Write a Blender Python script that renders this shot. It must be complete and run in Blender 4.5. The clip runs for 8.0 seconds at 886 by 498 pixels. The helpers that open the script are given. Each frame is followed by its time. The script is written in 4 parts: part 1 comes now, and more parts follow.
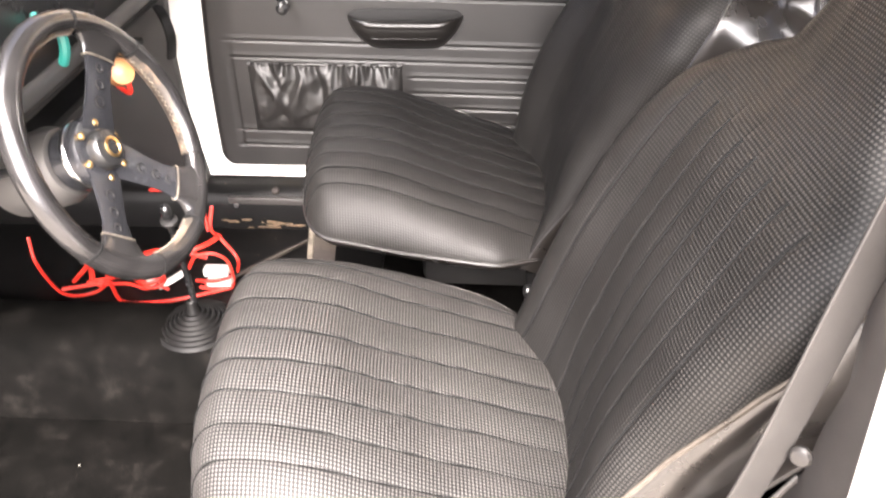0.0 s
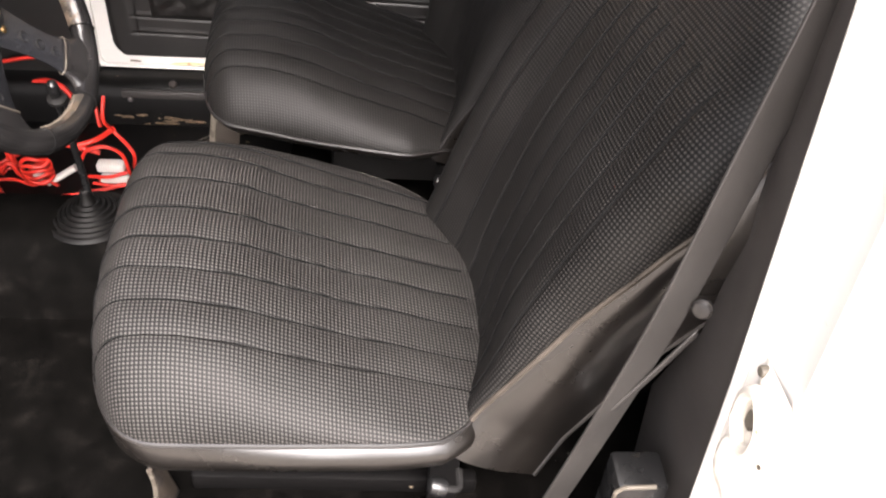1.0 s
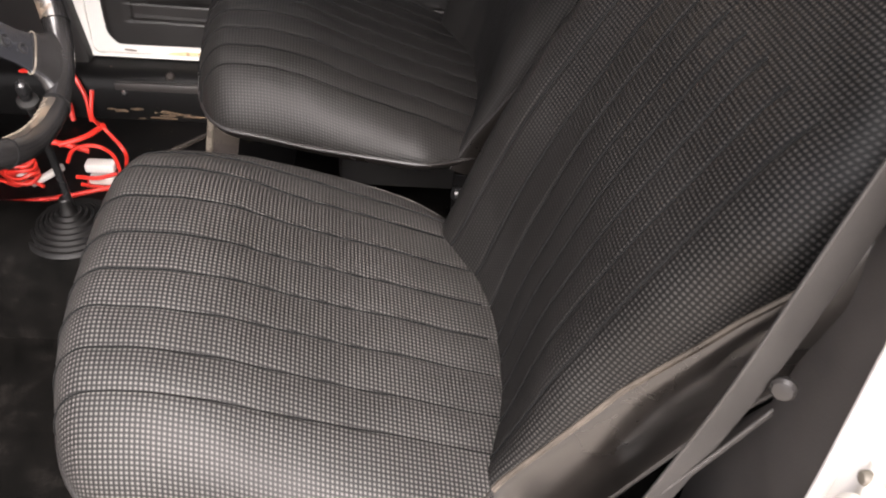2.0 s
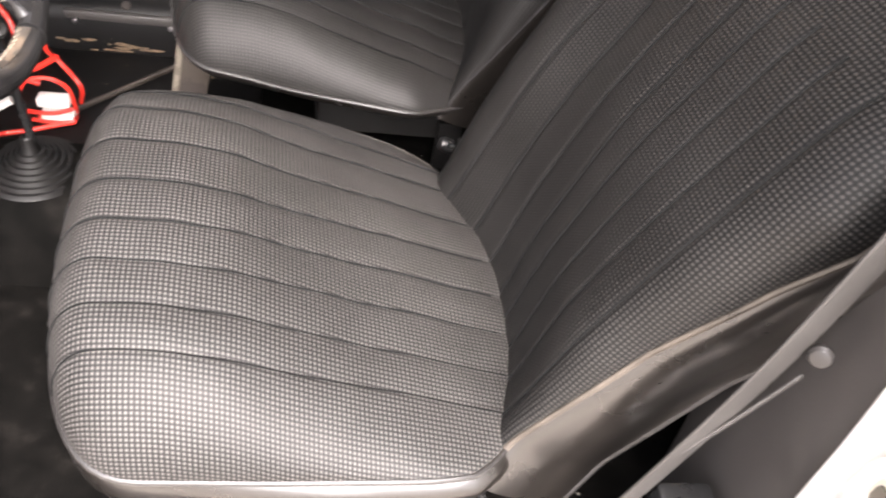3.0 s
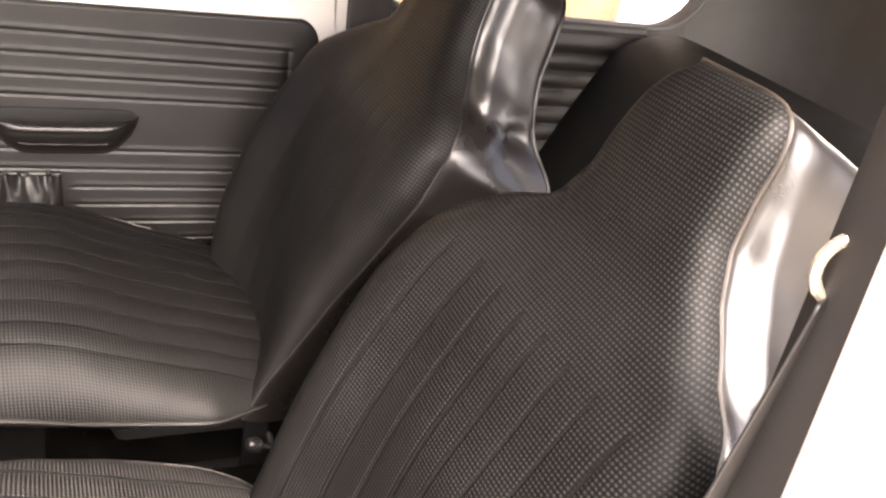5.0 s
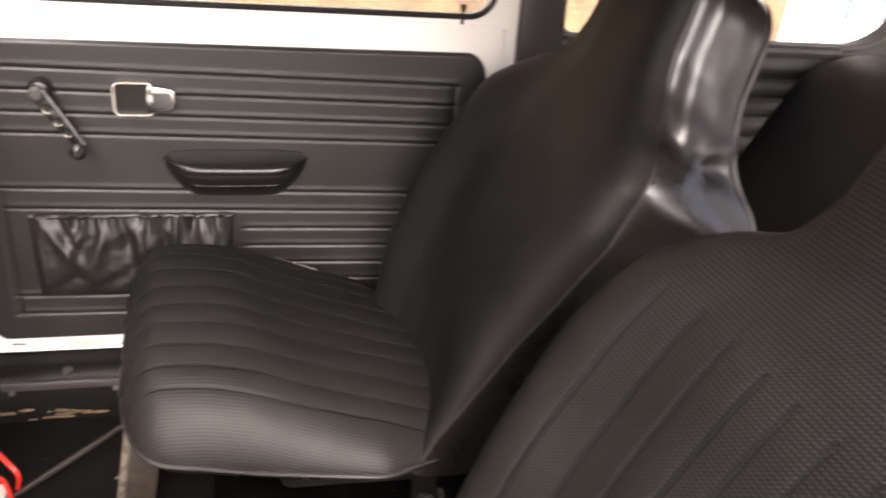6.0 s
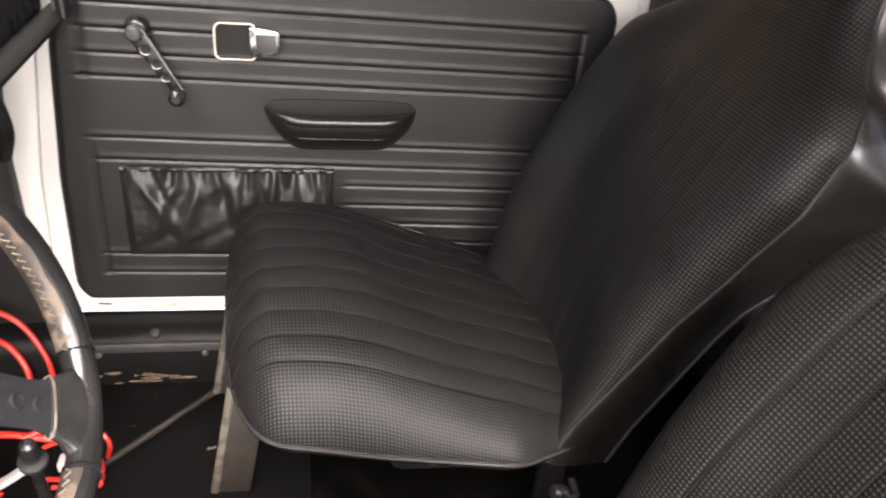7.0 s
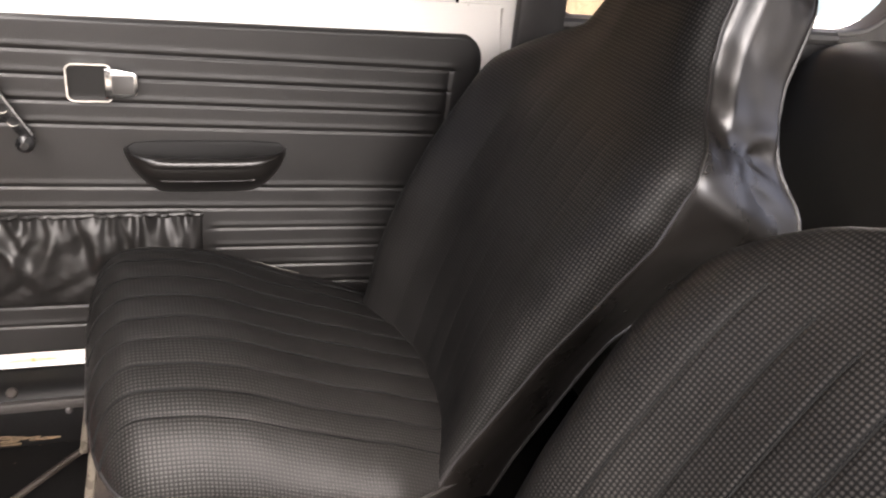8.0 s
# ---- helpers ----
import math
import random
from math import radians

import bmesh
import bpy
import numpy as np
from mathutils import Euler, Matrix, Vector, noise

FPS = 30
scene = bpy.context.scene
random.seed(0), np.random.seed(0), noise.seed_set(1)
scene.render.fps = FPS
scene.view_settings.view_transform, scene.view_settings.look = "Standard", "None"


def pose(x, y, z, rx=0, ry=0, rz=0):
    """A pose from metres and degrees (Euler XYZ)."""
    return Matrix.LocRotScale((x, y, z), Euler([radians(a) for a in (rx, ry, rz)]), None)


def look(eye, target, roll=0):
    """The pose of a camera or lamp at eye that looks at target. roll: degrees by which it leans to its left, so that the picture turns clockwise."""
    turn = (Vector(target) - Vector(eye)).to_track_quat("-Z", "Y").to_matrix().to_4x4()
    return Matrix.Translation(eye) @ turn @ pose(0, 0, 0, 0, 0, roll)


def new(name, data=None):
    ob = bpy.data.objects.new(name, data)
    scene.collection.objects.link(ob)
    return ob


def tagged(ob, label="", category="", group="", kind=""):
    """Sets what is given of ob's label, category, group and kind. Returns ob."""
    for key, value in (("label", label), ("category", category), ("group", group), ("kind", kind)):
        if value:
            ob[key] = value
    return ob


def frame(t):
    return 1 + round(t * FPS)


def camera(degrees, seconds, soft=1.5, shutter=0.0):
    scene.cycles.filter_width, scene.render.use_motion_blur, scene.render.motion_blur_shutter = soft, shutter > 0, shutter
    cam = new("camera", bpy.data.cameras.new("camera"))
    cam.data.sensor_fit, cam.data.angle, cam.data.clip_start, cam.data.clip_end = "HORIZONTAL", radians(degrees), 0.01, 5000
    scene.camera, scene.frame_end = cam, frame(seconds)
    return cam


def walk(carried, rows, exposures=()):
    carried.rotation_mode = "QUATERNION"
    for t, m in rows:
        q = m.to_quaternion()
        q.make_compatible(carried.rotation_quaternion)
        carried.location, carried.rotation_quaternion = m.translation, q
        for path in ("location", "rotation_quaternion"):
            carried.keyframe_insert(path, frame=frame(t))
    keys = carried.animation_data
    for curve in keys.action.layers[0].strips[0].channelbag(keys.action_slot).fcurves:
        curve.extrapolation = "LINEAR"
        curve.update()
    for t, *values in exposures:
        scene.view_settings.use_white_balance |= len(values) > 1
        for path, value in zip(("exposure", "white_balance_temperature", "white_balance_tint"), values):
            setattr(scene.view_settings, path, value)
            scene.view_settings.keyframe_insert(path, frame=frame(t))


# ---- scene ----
cam = camera(58.7, 8.0, soft=2.0, shutter=0.4)
PATH = [
    (0, (0.853, -0.532, 1.13), (0.759, 1.098, -0.025), -0.6),
    (0.5, (0.834, -0.555, 1.102), (0.848, 1.015, -0.137), 2.1),
    (1, (0.844, -0.561, 1.072), (0.996, 0.954, -0.225), 5.0),
    (1.5, (0.837, -0.513, 1.048), (0.995, 0.97, -0.284), 5.4),
    (1.7, (0.853, -0.466, 1.04), (0.975, 1.037, -0.274), 5.1),
    (2.8, (0.767, -0.377, 1.003), (0.998, 1.009, -0.42), 10.1),
    (3, (0.751, -0.383, 1.013), (1.066, 0.992, -0.405), 12.2),
    (3.5, (0.749, -0.388, 1.027), (1.272, 1.053, -0.257), 16.4),
    (4, (0.751, -0.378, 1.046), (1.405, 1.09, -0.114), 17.8),
    (4.2, (0.762, -0.341, 1.138), (1.496, 1.122, -0.012), 15.1),
    (5.3, (0.758, -0.307, 1.159), (1.494, 1.302, 0.226), 9.6),
    (5.5, (0.757, -0.29, 1.152), (1.433, 1.347, 0.222), 8.0),
    (6, (0.72, -0.221, 1.1145), (1.163, 1.489, 0.176), 5.65),
    (6.5, (0.678, -0.141, 1.068), (0.91, 1.573, 0.064), 5.3),
    (7, (0.612, -0.09, 1.038), (0.956, 1.595, 0.018), 5.7),
    (7.5, (0.599, -0.093, 1.039), (1.146, 1.577, 0.084), 7.4),
    (8, (0.641, -0.084, 1.052), (1.251, 1.577, 0.119), 7.4),
]
EXPOSURES = [(0.0, 4.12, 6250, 11), (0.5, 3.48, 6250, 12), (1.0, 2.50, 6200, 11), (1.7, 2.36, 6150, 11), (2.8, 3.66, 6150, 11), (3.0, 3.36, 6150, 11), (4.2, 3.40, 6250, 11), (5.5, 3.12, 6950, 15), (6.0, 2.93, 6600, 13), (6.5, 2.97, 6150, 10), (8.0, 3.05, 6350, 11)]
walk(cam, [(t, look(eye, target, roll)) for t, eye, target, roll in PATH], EXPOSURES)

# ---- light ----
world = bpy.data.worlds.new("sky")
scene.world = world
world.use_nodes = True
wn = world.node_tree.nodes
sky = wn.new("ShaderNodeTexSky")
sky.sky_type = "NISHITA"
sky.sun_disc = False
sky.sun_elevation, sky.sun_rotation = radians(50), radians(175)
sky.air_density, sky.dust_density, sky.ozone_density = 0.25, 10.0, 0.3
wn["Background"].inputs["Strength"].default_value = 0.15
world.node_tree.links.new(sky.outputs["Color"], wn["Background"].inputs["Color"])
sun = new("sun", bpy.data.lights.new("sun", "SUN"))
sun.data.energy, sun.data.angle, sun.data.color = 1.5, radians(90), (1.0, 0.95, 0.88)
sun.matrix_world = look((0.3, -3.2, 3.8), (0.0, 0.0, 0.0))


# ---- materials ----
def nodes_of(name):
    m = bpy.data.materials.new(name)
    m.use_nodes = True
    return m, m.node_tree.nodes, m.node_tree.links, m.node_tree.nodes["Principled BSDF"]


def coords(nd, lk, scale, uv=False):
    tc, mp = nd.new("ShaderNodeTexCoord"), nd.new("ShaderNodeMapping")
    lk.new(tc.outputs["UV" if uv else "Object"], mp.inputs["Vector"])
    mp.inputs["Scale"].default_value = scale if isinstance(scale, tuple) else (scale,) * 3
    return mp.outputs["Vector"]


def noise_tex(nd, lk, vec, scale, detail=4.0, rough=0.55):
    n = nd.new("ShaderNodeTexNoise")
    n.inputs["Scale"].default_value, n.inputs["Detail"].default_value = scale, detail
    n.inputs["Roughness"].default_value = rough
    lk.new(vec, n.inputs["Vector"])
    return n.outputs["Fac"]


def ramp(nd, lk, fac, stops):
    r = nd.new("ShaderNodeValToRGB")
    while len(r.color_ramp.elements) < len(stops):
        r.color_ramp.elements.new(0.5)
    for e, (pos, col) in zip(r.color_ramp.elements, stops):
        e.position = pos
        e.color = (*col, 1) if len(col) == 3 else col
    lk.new(fac, r.inputs["Fac"])
    return r.outputs["Color"]


def bump(nd, lk, height, bsdf, strength, dist, before=None):
    b = nd.new("ShaderNodeBump")
    b.inputs["Strength"].default_value, b.inputs["Distance"].default_value = strength, dist
    lk.new(height, b.inputs["Height"])
    if before is not None:
        lk.new(before, b.inputs["Normal"])
    lk.new(b.outputs["Normal"], bsdf.inputs["Normal"])
    return b.outputs["Normal"]


def calc(nd, lk, op, a, b=None):
    m = nd.new("ShaderNodeMath")
    m.operation = op
    for sock, v in zip(m.inputs, (a, b)):
        if v is None:
            continue
        if isinstance(v, (int, float)):
            sock.default_value = v
        else:
            lk.new(v, sock)
    return m.outputs["Value"]


def mix_col(nd, lk, fac, a, b):
    m = nd.new("ShaderNodeMix")
    m.data_type = "RGBA"
    for sock, v in ((m.inputs["Factor"], fac), (m.inputs[6], a), (m.inputs[7], b)):
        if isinstance(v, (int, float)):
            sock.default_value = v
        elif isinstance(v, tuple):
            sock.default_value = (*v, 1)
        else:
            lk.new(v, sock)
    return m.outputs[2]


def plain(name, col, rough=0.5, metal=0.0, vary=0.25, grain=350.0, depth=0.0004, blotch=9.0, coat=0.0, spec=0.5):
    """A surface with colour changing in blotches, gloss changing finely, and a grain."""
    m, nd, lk, bs = nodes_of(name)
    v = coords(nd, lk, 1.0)
    big, fine = noise_tex(nd, lk, v, blotch, 6), noise_tex(nd, lk, v, grain, 3)
    lo, hi = tuple(c * (1 - vary) for c in col), tuple(min(1, c * (1 + vary)) for c in col)
    lk.new(ramp(nd, lk, big, [(0.3, lo), (0.7, hi)]), bs.inputs["Base Color"])
    lk.new(ramp(nd, lk, big, [(0.3, (rough * 0.85,) * 3), (0.7, (min(1, rough * 1.15),) * 3)]), bs.inputs["Roughness"])
    bs.inputs["Metallic"].default_value = metal
    bs.inputs["Coat Weight"].default_value = coat
    bs.inputs["Specular IOR Level"].default_value = spec
    if depth:
        bump(nd, lk, fine, bs, 0.5, depth)
    return m


def weave(name, dark, light, pitch, rough, spec=0.2, rib=0.35):
    """Basket-weave vinyl: small raised squares on the two directions of the cover."""
    m, nd, lk, bs = nodes_of(name)
    uv = coords(nd, lk, 1.0, uv=True)
    sp = nd.new("ShaderNodeSeparateXYZ")
    lk.new(uv, sp.inputs["Vector"])
    a = calc(nd, lk, "ABSOLUTE", calc(nd, lk, "SINE", calc(nd, lk, "MULTIPLY", sp.outputs["X"], math.pi / pitch)))
    b = calc(nd, lk, "ABSOLUTE", calc(nd, lk, "SINE", calc(nd, lk, "MULTIPLY", sp.outputs["Y"], math.pi / pitch)))
    h = calc(nd, lk, "POWER", calc(nd, lk, "MULTIPLY", a, calc(nd, lk, "ADD", calc(nd, lk, "MULTIPLY", b, 1.0 - rib), rib)), 2.2)
    bs.inputs["Specular IOR Level"].default_value = spec
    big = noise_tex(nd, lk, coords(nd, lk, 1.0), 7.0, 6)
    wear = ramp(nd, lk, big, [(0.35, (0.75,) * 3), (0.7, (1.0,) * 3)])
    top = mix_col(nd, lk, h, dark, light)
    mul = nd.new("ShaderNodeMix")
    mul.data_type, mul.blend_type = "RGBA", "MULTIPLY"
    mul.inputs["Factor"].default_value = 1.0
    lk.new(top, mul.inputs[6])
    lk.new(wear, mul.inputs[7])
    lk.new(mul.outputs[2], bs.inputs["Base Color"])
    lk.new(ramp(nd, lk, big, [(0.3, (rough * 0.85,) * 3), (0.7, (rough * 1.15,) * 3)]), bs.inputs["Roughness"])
    bump(nd, lk, h, bs, 0.28, 0.0010)
    return m


def painted(name, col, rough, rust, amount, spec=0.5):
    """Body paint with rust and dirt breaking through in patches."""
    m, nd, lk, bs = nodes_of(name)
    bs.inputs["Specular IOR Level"].default_value = spec
    v = coords(nd, lk, 1.0)
    big, spots = noise_tex(nd, lk, v, 3.0, 6), noise_tex(nd, lk, v, 28.0, 8, 0.65)
    base = ramp(nd, lk, big, [(0.3, tuple(c * 0.93 for c in col)), (0.7, col)])
    fac = ramp(nd, lk, spots, [(amount, (0, 0, 0)), (min(1, amount + 0.03), (1, 1, 1))])
    lk.new(mix_col(nd, lk, fac, base, rust), bs.inputs["Base Color"])
    lk.new(ramp(nd, lk, spots, [(amount, (rough,) * 3), (min(1, amount + 0.03), (0.8,) * 3)]), bs.inputs["Roughness"])
    bump(nd, lk, noise_tex(nd, lk, v, 60.0, 3), bs, 0.15, 0.001)
    return m


def matted(name):
    """Black rubber floor mat, dusty and scattered with pale crumbs."""
    m, nd, lk, bs = nodes_of(name)
    v = coords(nd, lk, 1.0)
    dust = noise_tex(nd, lk, v, 13.0, 9, 0.75)
    crumbs = nd.new("ShaderNodeTexVoronoi")
    crumbs.inputs["Scale"].default_value = 46.0
    lk.new(v, crumbs.inputs["Vector"])
    where = noise_tex(nd, lk, v, 9.0, 3)
    near = calc(nd, lk, "MULTIPLY", calc(nd, lk, "LESS_THAN", crumbs.outputs["Distance"], 0.11), calc(nd, lk, "GREATER_THAN", where, 0.60))
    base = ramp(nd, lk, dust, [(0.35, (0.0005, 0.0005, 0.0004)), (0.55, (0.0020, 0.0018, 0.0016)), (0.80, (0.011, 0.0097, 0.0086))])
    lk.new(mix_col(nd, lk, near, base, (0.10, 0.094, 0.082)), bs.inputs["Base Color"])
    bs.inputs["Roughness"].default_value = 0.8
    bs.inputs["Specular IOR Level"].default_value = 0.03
    bump(nd, lk, noise_tex(nd, lk, v, 260.0, 4), bs, 0.5, 0.001)
    return m


def glassy(name, rough=0.0):
    m, nd, lk, bs = nodes_of(name)
    bs.inputs["Transmission Weight"].default_value = 1.0
    bs.inputs["Roughness"].default_value = rough
    bs.inputs["IOR"].default_value = 1.05
    bs.inputs["Base Color"].default_value = (0.97, 0.98, 0.97, 1)
    return m


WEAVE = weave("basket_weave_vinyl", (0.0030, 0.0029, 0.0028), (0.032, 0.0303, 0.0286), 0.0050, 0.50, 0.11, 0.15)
# Lighter copy of WEAVE: wear plus door light, put into the cushion's colour.
WEAVE_LIT = weave("worn_lit_basket_weave_vinyl", (0.0050, 0.0048, 0.0046), (0.074, 0.0698, 0.0662), 0.0050, 0.50, 0.11, 0.15)
VINYL = plain("black_vinyl", (0.012, 0.011, 0.0105), 0.33, grain=500, depth=0.0003, spec=0.6)
VINYL_WORN = plain("worn_vinyl_piping", (0.030, 0.0250, 0.0200), 0.32, vary=0.6, blotch=18, spec=0.5)
SIDE = plain("glossy_side_vinyl", (0.0062, 0.0053, 0.0046), 0.29, grain=500, depth=0.0002, spec=0.85)
PIPING_LIT = plain("piping_highlight", (0.13, 0.12, 0.107), 0.4, vary=0.5, blotch=60)
CARD = plain("door_card_vinyl", (0.0078, 0.0070, 0.0065), 0.50, vary=0.12, grain=420, depth=0.0006)
PULL = plain("brown_black_pull_plastic", (0.0075, 0.0068, 0.0062), 0.30, vary=0.2)
POCKET = plain("soft_black_vinyl", (0.0080, 0.0073, 0.0068), 0.50, grain=300)
CHROME = plain("chrome", (0.55, 0.55, 0.54), 0.2, 1.0, 0.15, depth=0)
STEEL = plain("dull_steel", (0.35, 0.34, 0.33), 0.4, 1.0, 0.2)
GOLD = plain("brass_bolt", (0.75, 0.50, 0.22), 0.3, 1.0, 0.1, depth=0)
PLASTIC = plain("black_plastic", (0.009, 0.009, 0.0092), 0.28, vary=0.2)
BOOT = plain("near_black_rubber", (0.0036, 0.0034, 0.0033), 0.42, spec=0.3)
RUBBER = plain("black_rubber", (0.009, 0.0087, 0.0085), 0.7, spec=0.25)
BENCH = plain("rear_bench_vinyl", (0.0120, 0.0116, 0.0105), 0.60, spec=0.15)
THREAD = plain("black_thread", (0.006, 0.006, 0.006), 0.9, vary=0.3, spec=0.05)
RIM = plain("rim_leather", (0.011, 0.0105, 0.0105), 0.2, vary=0.4, blotch=25, grain=260)
RIM_WORN = painted("rim_leather_worn_through", (0.030, 0.025, 0.021), 0.38, (0.070, 0.050, 0.034), 0.50)
STITCH = plain("cream_stitching", (0.085, 0.069, 0.050), 0.7, vary=0.4, blotch=60)
SPOKE = plain("anodised_spoke", (0.018, 0.0185, 0.021), 0.25, 0.3)
COLUMN = plain("grey_column_paint", (0.038, 0.036, 0.034), 0.5)
WHITE = painted("white_body_paint", (0.78, 0.76, 0.72), 0.3, (0.20, 0.12, 0.06), 0.70)
# Striker paint: beige tone and dark spots also carry its grey shading.
CREAM_SHADED = painted("worn_shaded_cream_paint", (0.66, 0.63, 0.56), 0.35, (0.26, 0.20, 0.13), 0.66)
YELLOWED = painted("yellowed_paint", (0.66, 0.53, 0.30), 0.4, (0.30, 0.17, 0.07), 0.58)
BLACK_PAINT = painted("black_sill_paint", (0.004, 0.0038, 0.0038), 0.45, (0.20, 0.16, 0.11), 0.67, 0.12)
TAN_METAL = painted("brown_seat_bracket", (0.019, 0.0135, 0.0085), 0.7, (0.012, 0.008, 0.006), 0.50)
EDGE_METAL = painted("scuffed_bracket_edge", (0.095, 0.083, 0.065), 0.6, (0.05, 0.04, 0.03), 0.52)
CHIP = plain("bare_rusty_metal", (0.10, 0.07, 0.042), 0.6, vary=0.6, blotch=80)
MAT = matted("dusty_floor_mat")
LINER = plain("grey_headliner_vinyl", (0.090, 0.085, 0.080), 0.5, vary=0.12)
TRIM = plain("pillar_trim_vinyl", (0.027, 0.0246, 0.0232), 0.5, vary=0.12)
WEBBING = plain("belt_webbing", (0.0165, 0.0150, 0.0138), 0.6, grain=700, depth=0.0006)
RED = plain("red_cable_sheath", (0.52, 0.026, 0.016), 0.35, vary=0.15)
ORANGE = plain("orange_lens", (0.34, 0.165, 0.065), 0.35, vary=0.1)
PALE_BLUE = plain("pale_blue_paint", (0.072, 0.100, 0.118), 0.6, vary=0.15)
TEAL = plain("teal_plastic", (0.012, 0.105, 0.088), 0.4)
PALE = plain("white_label_plastic", (0.52, 0.505, 0.48), 0.5, vary=0.1)
CLEAR = plain("clear_grey_button", (0.014, 0.013, 0.0125), 0.25, vary=0.3, spec=0.35)
RING = plain("cream_metal_ring", (0.70, 0.62, 0.50), 0.3, 0.6, 0.15, depth=0)
BROWN = plain("rusty_rod", (0.018, 0.0135, 0.0105), 0.6, vary=0.4)
GLASS = glassy("window_glass")
STUCCO = plain("tan_render", (0.105, 0.072, 0.040), 0.9, vary=0.45, grain=25, depth=0.02, blotch=3.5)
BRIGHT_AREA = plain("bright_area_white", (0.8, 0.8, 0.8), 0.9, vary=0.06, grain=30, depth=0.01)
EARTH = plain("grey_concrete_ground", (0.28, 0.25, 0.215), 0.9, vary=0.25, grain=40, depth=0.01, blotch=0.8)


# ---- mesh builders ----
ORIGIN, SKEW = {}, {}


def thing(name, at, label="", category="", group="", kind=""):
    ob = new(name)
    ob.location = at
    ob.empty_display_size = 0.05
    ORIGIN[ob.name] = Vector(at)
    return tagged(ob, label, category, group, kind)


def data_of(name, geo, at, mat, sharp=35, skew=None):
    me = bpy.data.meshes.new(name)
    if isinstance(geo, bmesh.types.BMesh):
        geo.to_mesh(me)
        geo.free()
    else:
        me.from_pydata([tuple(map(float, v)) for v in geo[0]], [], geo[1])
        if len(geo) > 2:
            layer = me.uv_layers.new(name="UVMap")
            idx = np.empty(len(me.loops), dtype=np.int32)
            me.loops.foreach_get("vertex_index", idx)
            layer.data.foreach_set("uv", np.asarray(geo[2], dtype=np.float32)[idx].ravel())
        bm = bmesh.new()
        bm.from_mesh(me)
        bmesh.ops.recalc_face_normals(bm, faces=bm.faces)
        bm.to_mesh(me)
        bm.free()
    me.transform(Matrix.Translation(-Vector(at)))
    if skew is not None:
        me.transform(skew)
    me.polygons.foreach_set("use_smooth", [True] * len(me.polygons))
    me.set_sharp_from_angle(angle=radians(sharp))
    me.materials.append(mat)
    return me


def part(name, geo, mat, parent, label="", sharp=35):
    """One mesh under a thing or a part; geometry in world metres."""
    at = ORIGIN[parent.name]
    ob = new(name, data_of(name, geo, at, mat, sharp, SKEW.get(parent.name)))
    ob.parent = parent
    ORIGIN[ob.name] = at
    if parent.name in SKEW:
        SKEW[ob.name] = SKEW[parent.name]
    return tagged(ob, label)


def solo(name, geo, mat, at=(0, 0, 0), label="", category="", group="", kind="", sharp=35):
    """A thing that is one mesh."""
    ob = new(name, data_of(name, geo, at, mat, sharp))
    ob.location = at
    ORIGIN[ob.name] = Vector(at)
    return tagged(ob, label, category, group, kind)


def box(x0, x1, y0, y1, z0, z1, bevel=0.004, seg=2):
    bm = bmesh.new()
    bmesh.ops.create_cube(bm, size=1)
    for v in bm.verts:
        v.co = ((x0 + x1) / 2 + v.co.x * (x1 - x0), (y0 + y1) / 2 + v.co.y * (y1 - y0), (z0 + z1) / 2 + v.co.z * (z1 - z0))
    if bevel:
        bmesh.ops.bevel(bm, geom=bm.edges[:], offset=bevel, segments=seg, affect="EDGES", profile=0.5)
    return bm


def tube(points, radius, n=10, closed=False, caps=True, flat=None):
    """A round or flattened tube along points; radius may change along it."""
    P = [Vector(p) for p in points]
    rad = radius if isinstance(radius, (list, tuple)) else [radius] * len(P)
    V, Fc = [], []
    up = None
    for i, p in enumerate(P):
        a = P[i - 1] if (i or closed) else p
        b = P[(i + 1) % len(P)] if (i < len(P) - 1 or closed) else p
        d = (b - a).normalized()
        if up is None:
            up = Vector((0, 0, 1)) if abs(d.z) < 0.9 else Vector((0, 1, 0))
        side = d.cross(up).normalized()
        up = side.cross(d).normalized()
        for k in range(n):
            t = 2 * math.pi * k / n
            V.append(p + rad[i] * (math.cos(t) * side + math.sin(t) * up * (flat or 1)))
    m = len(P)
    for i in range(m if closed else m - 1):
        for k in range(n):
            a, b = i * n + k, i * n + (k + 1) % n
            c, d = ((i + 1) % m) * n + (k + 1) % n, ((i + 1) % m) * n + k
            Fc.append((a, b, c, d))
    if caps and not closed:
        Fc.append(tuple(range(n)))
        Fc.append(tuple(range((m - 1) * n, m * n)))
    return V, Fc


def smooth_path(points, steps=8):
    """Catmull-Rom points through the given ones."""
    P = [Vector(p) for p in points]
    P = [2 * P[0] - P[1]] + P + [2 * P[-1] - P[-2]]
    out = []
    for i in range(1, len(P) - 2):
        a, b, c, d = P[i - 1 : i + 3]
        for k in range(steps):
            t = k / steps
            out.append(0.5 * (2 * b + (c - a) * t + (2 * a - 5 * b + 4 * c - d) * t * t + (3 * b - a - 3 * c + d) * t**3))
    return out + [P[-2]]


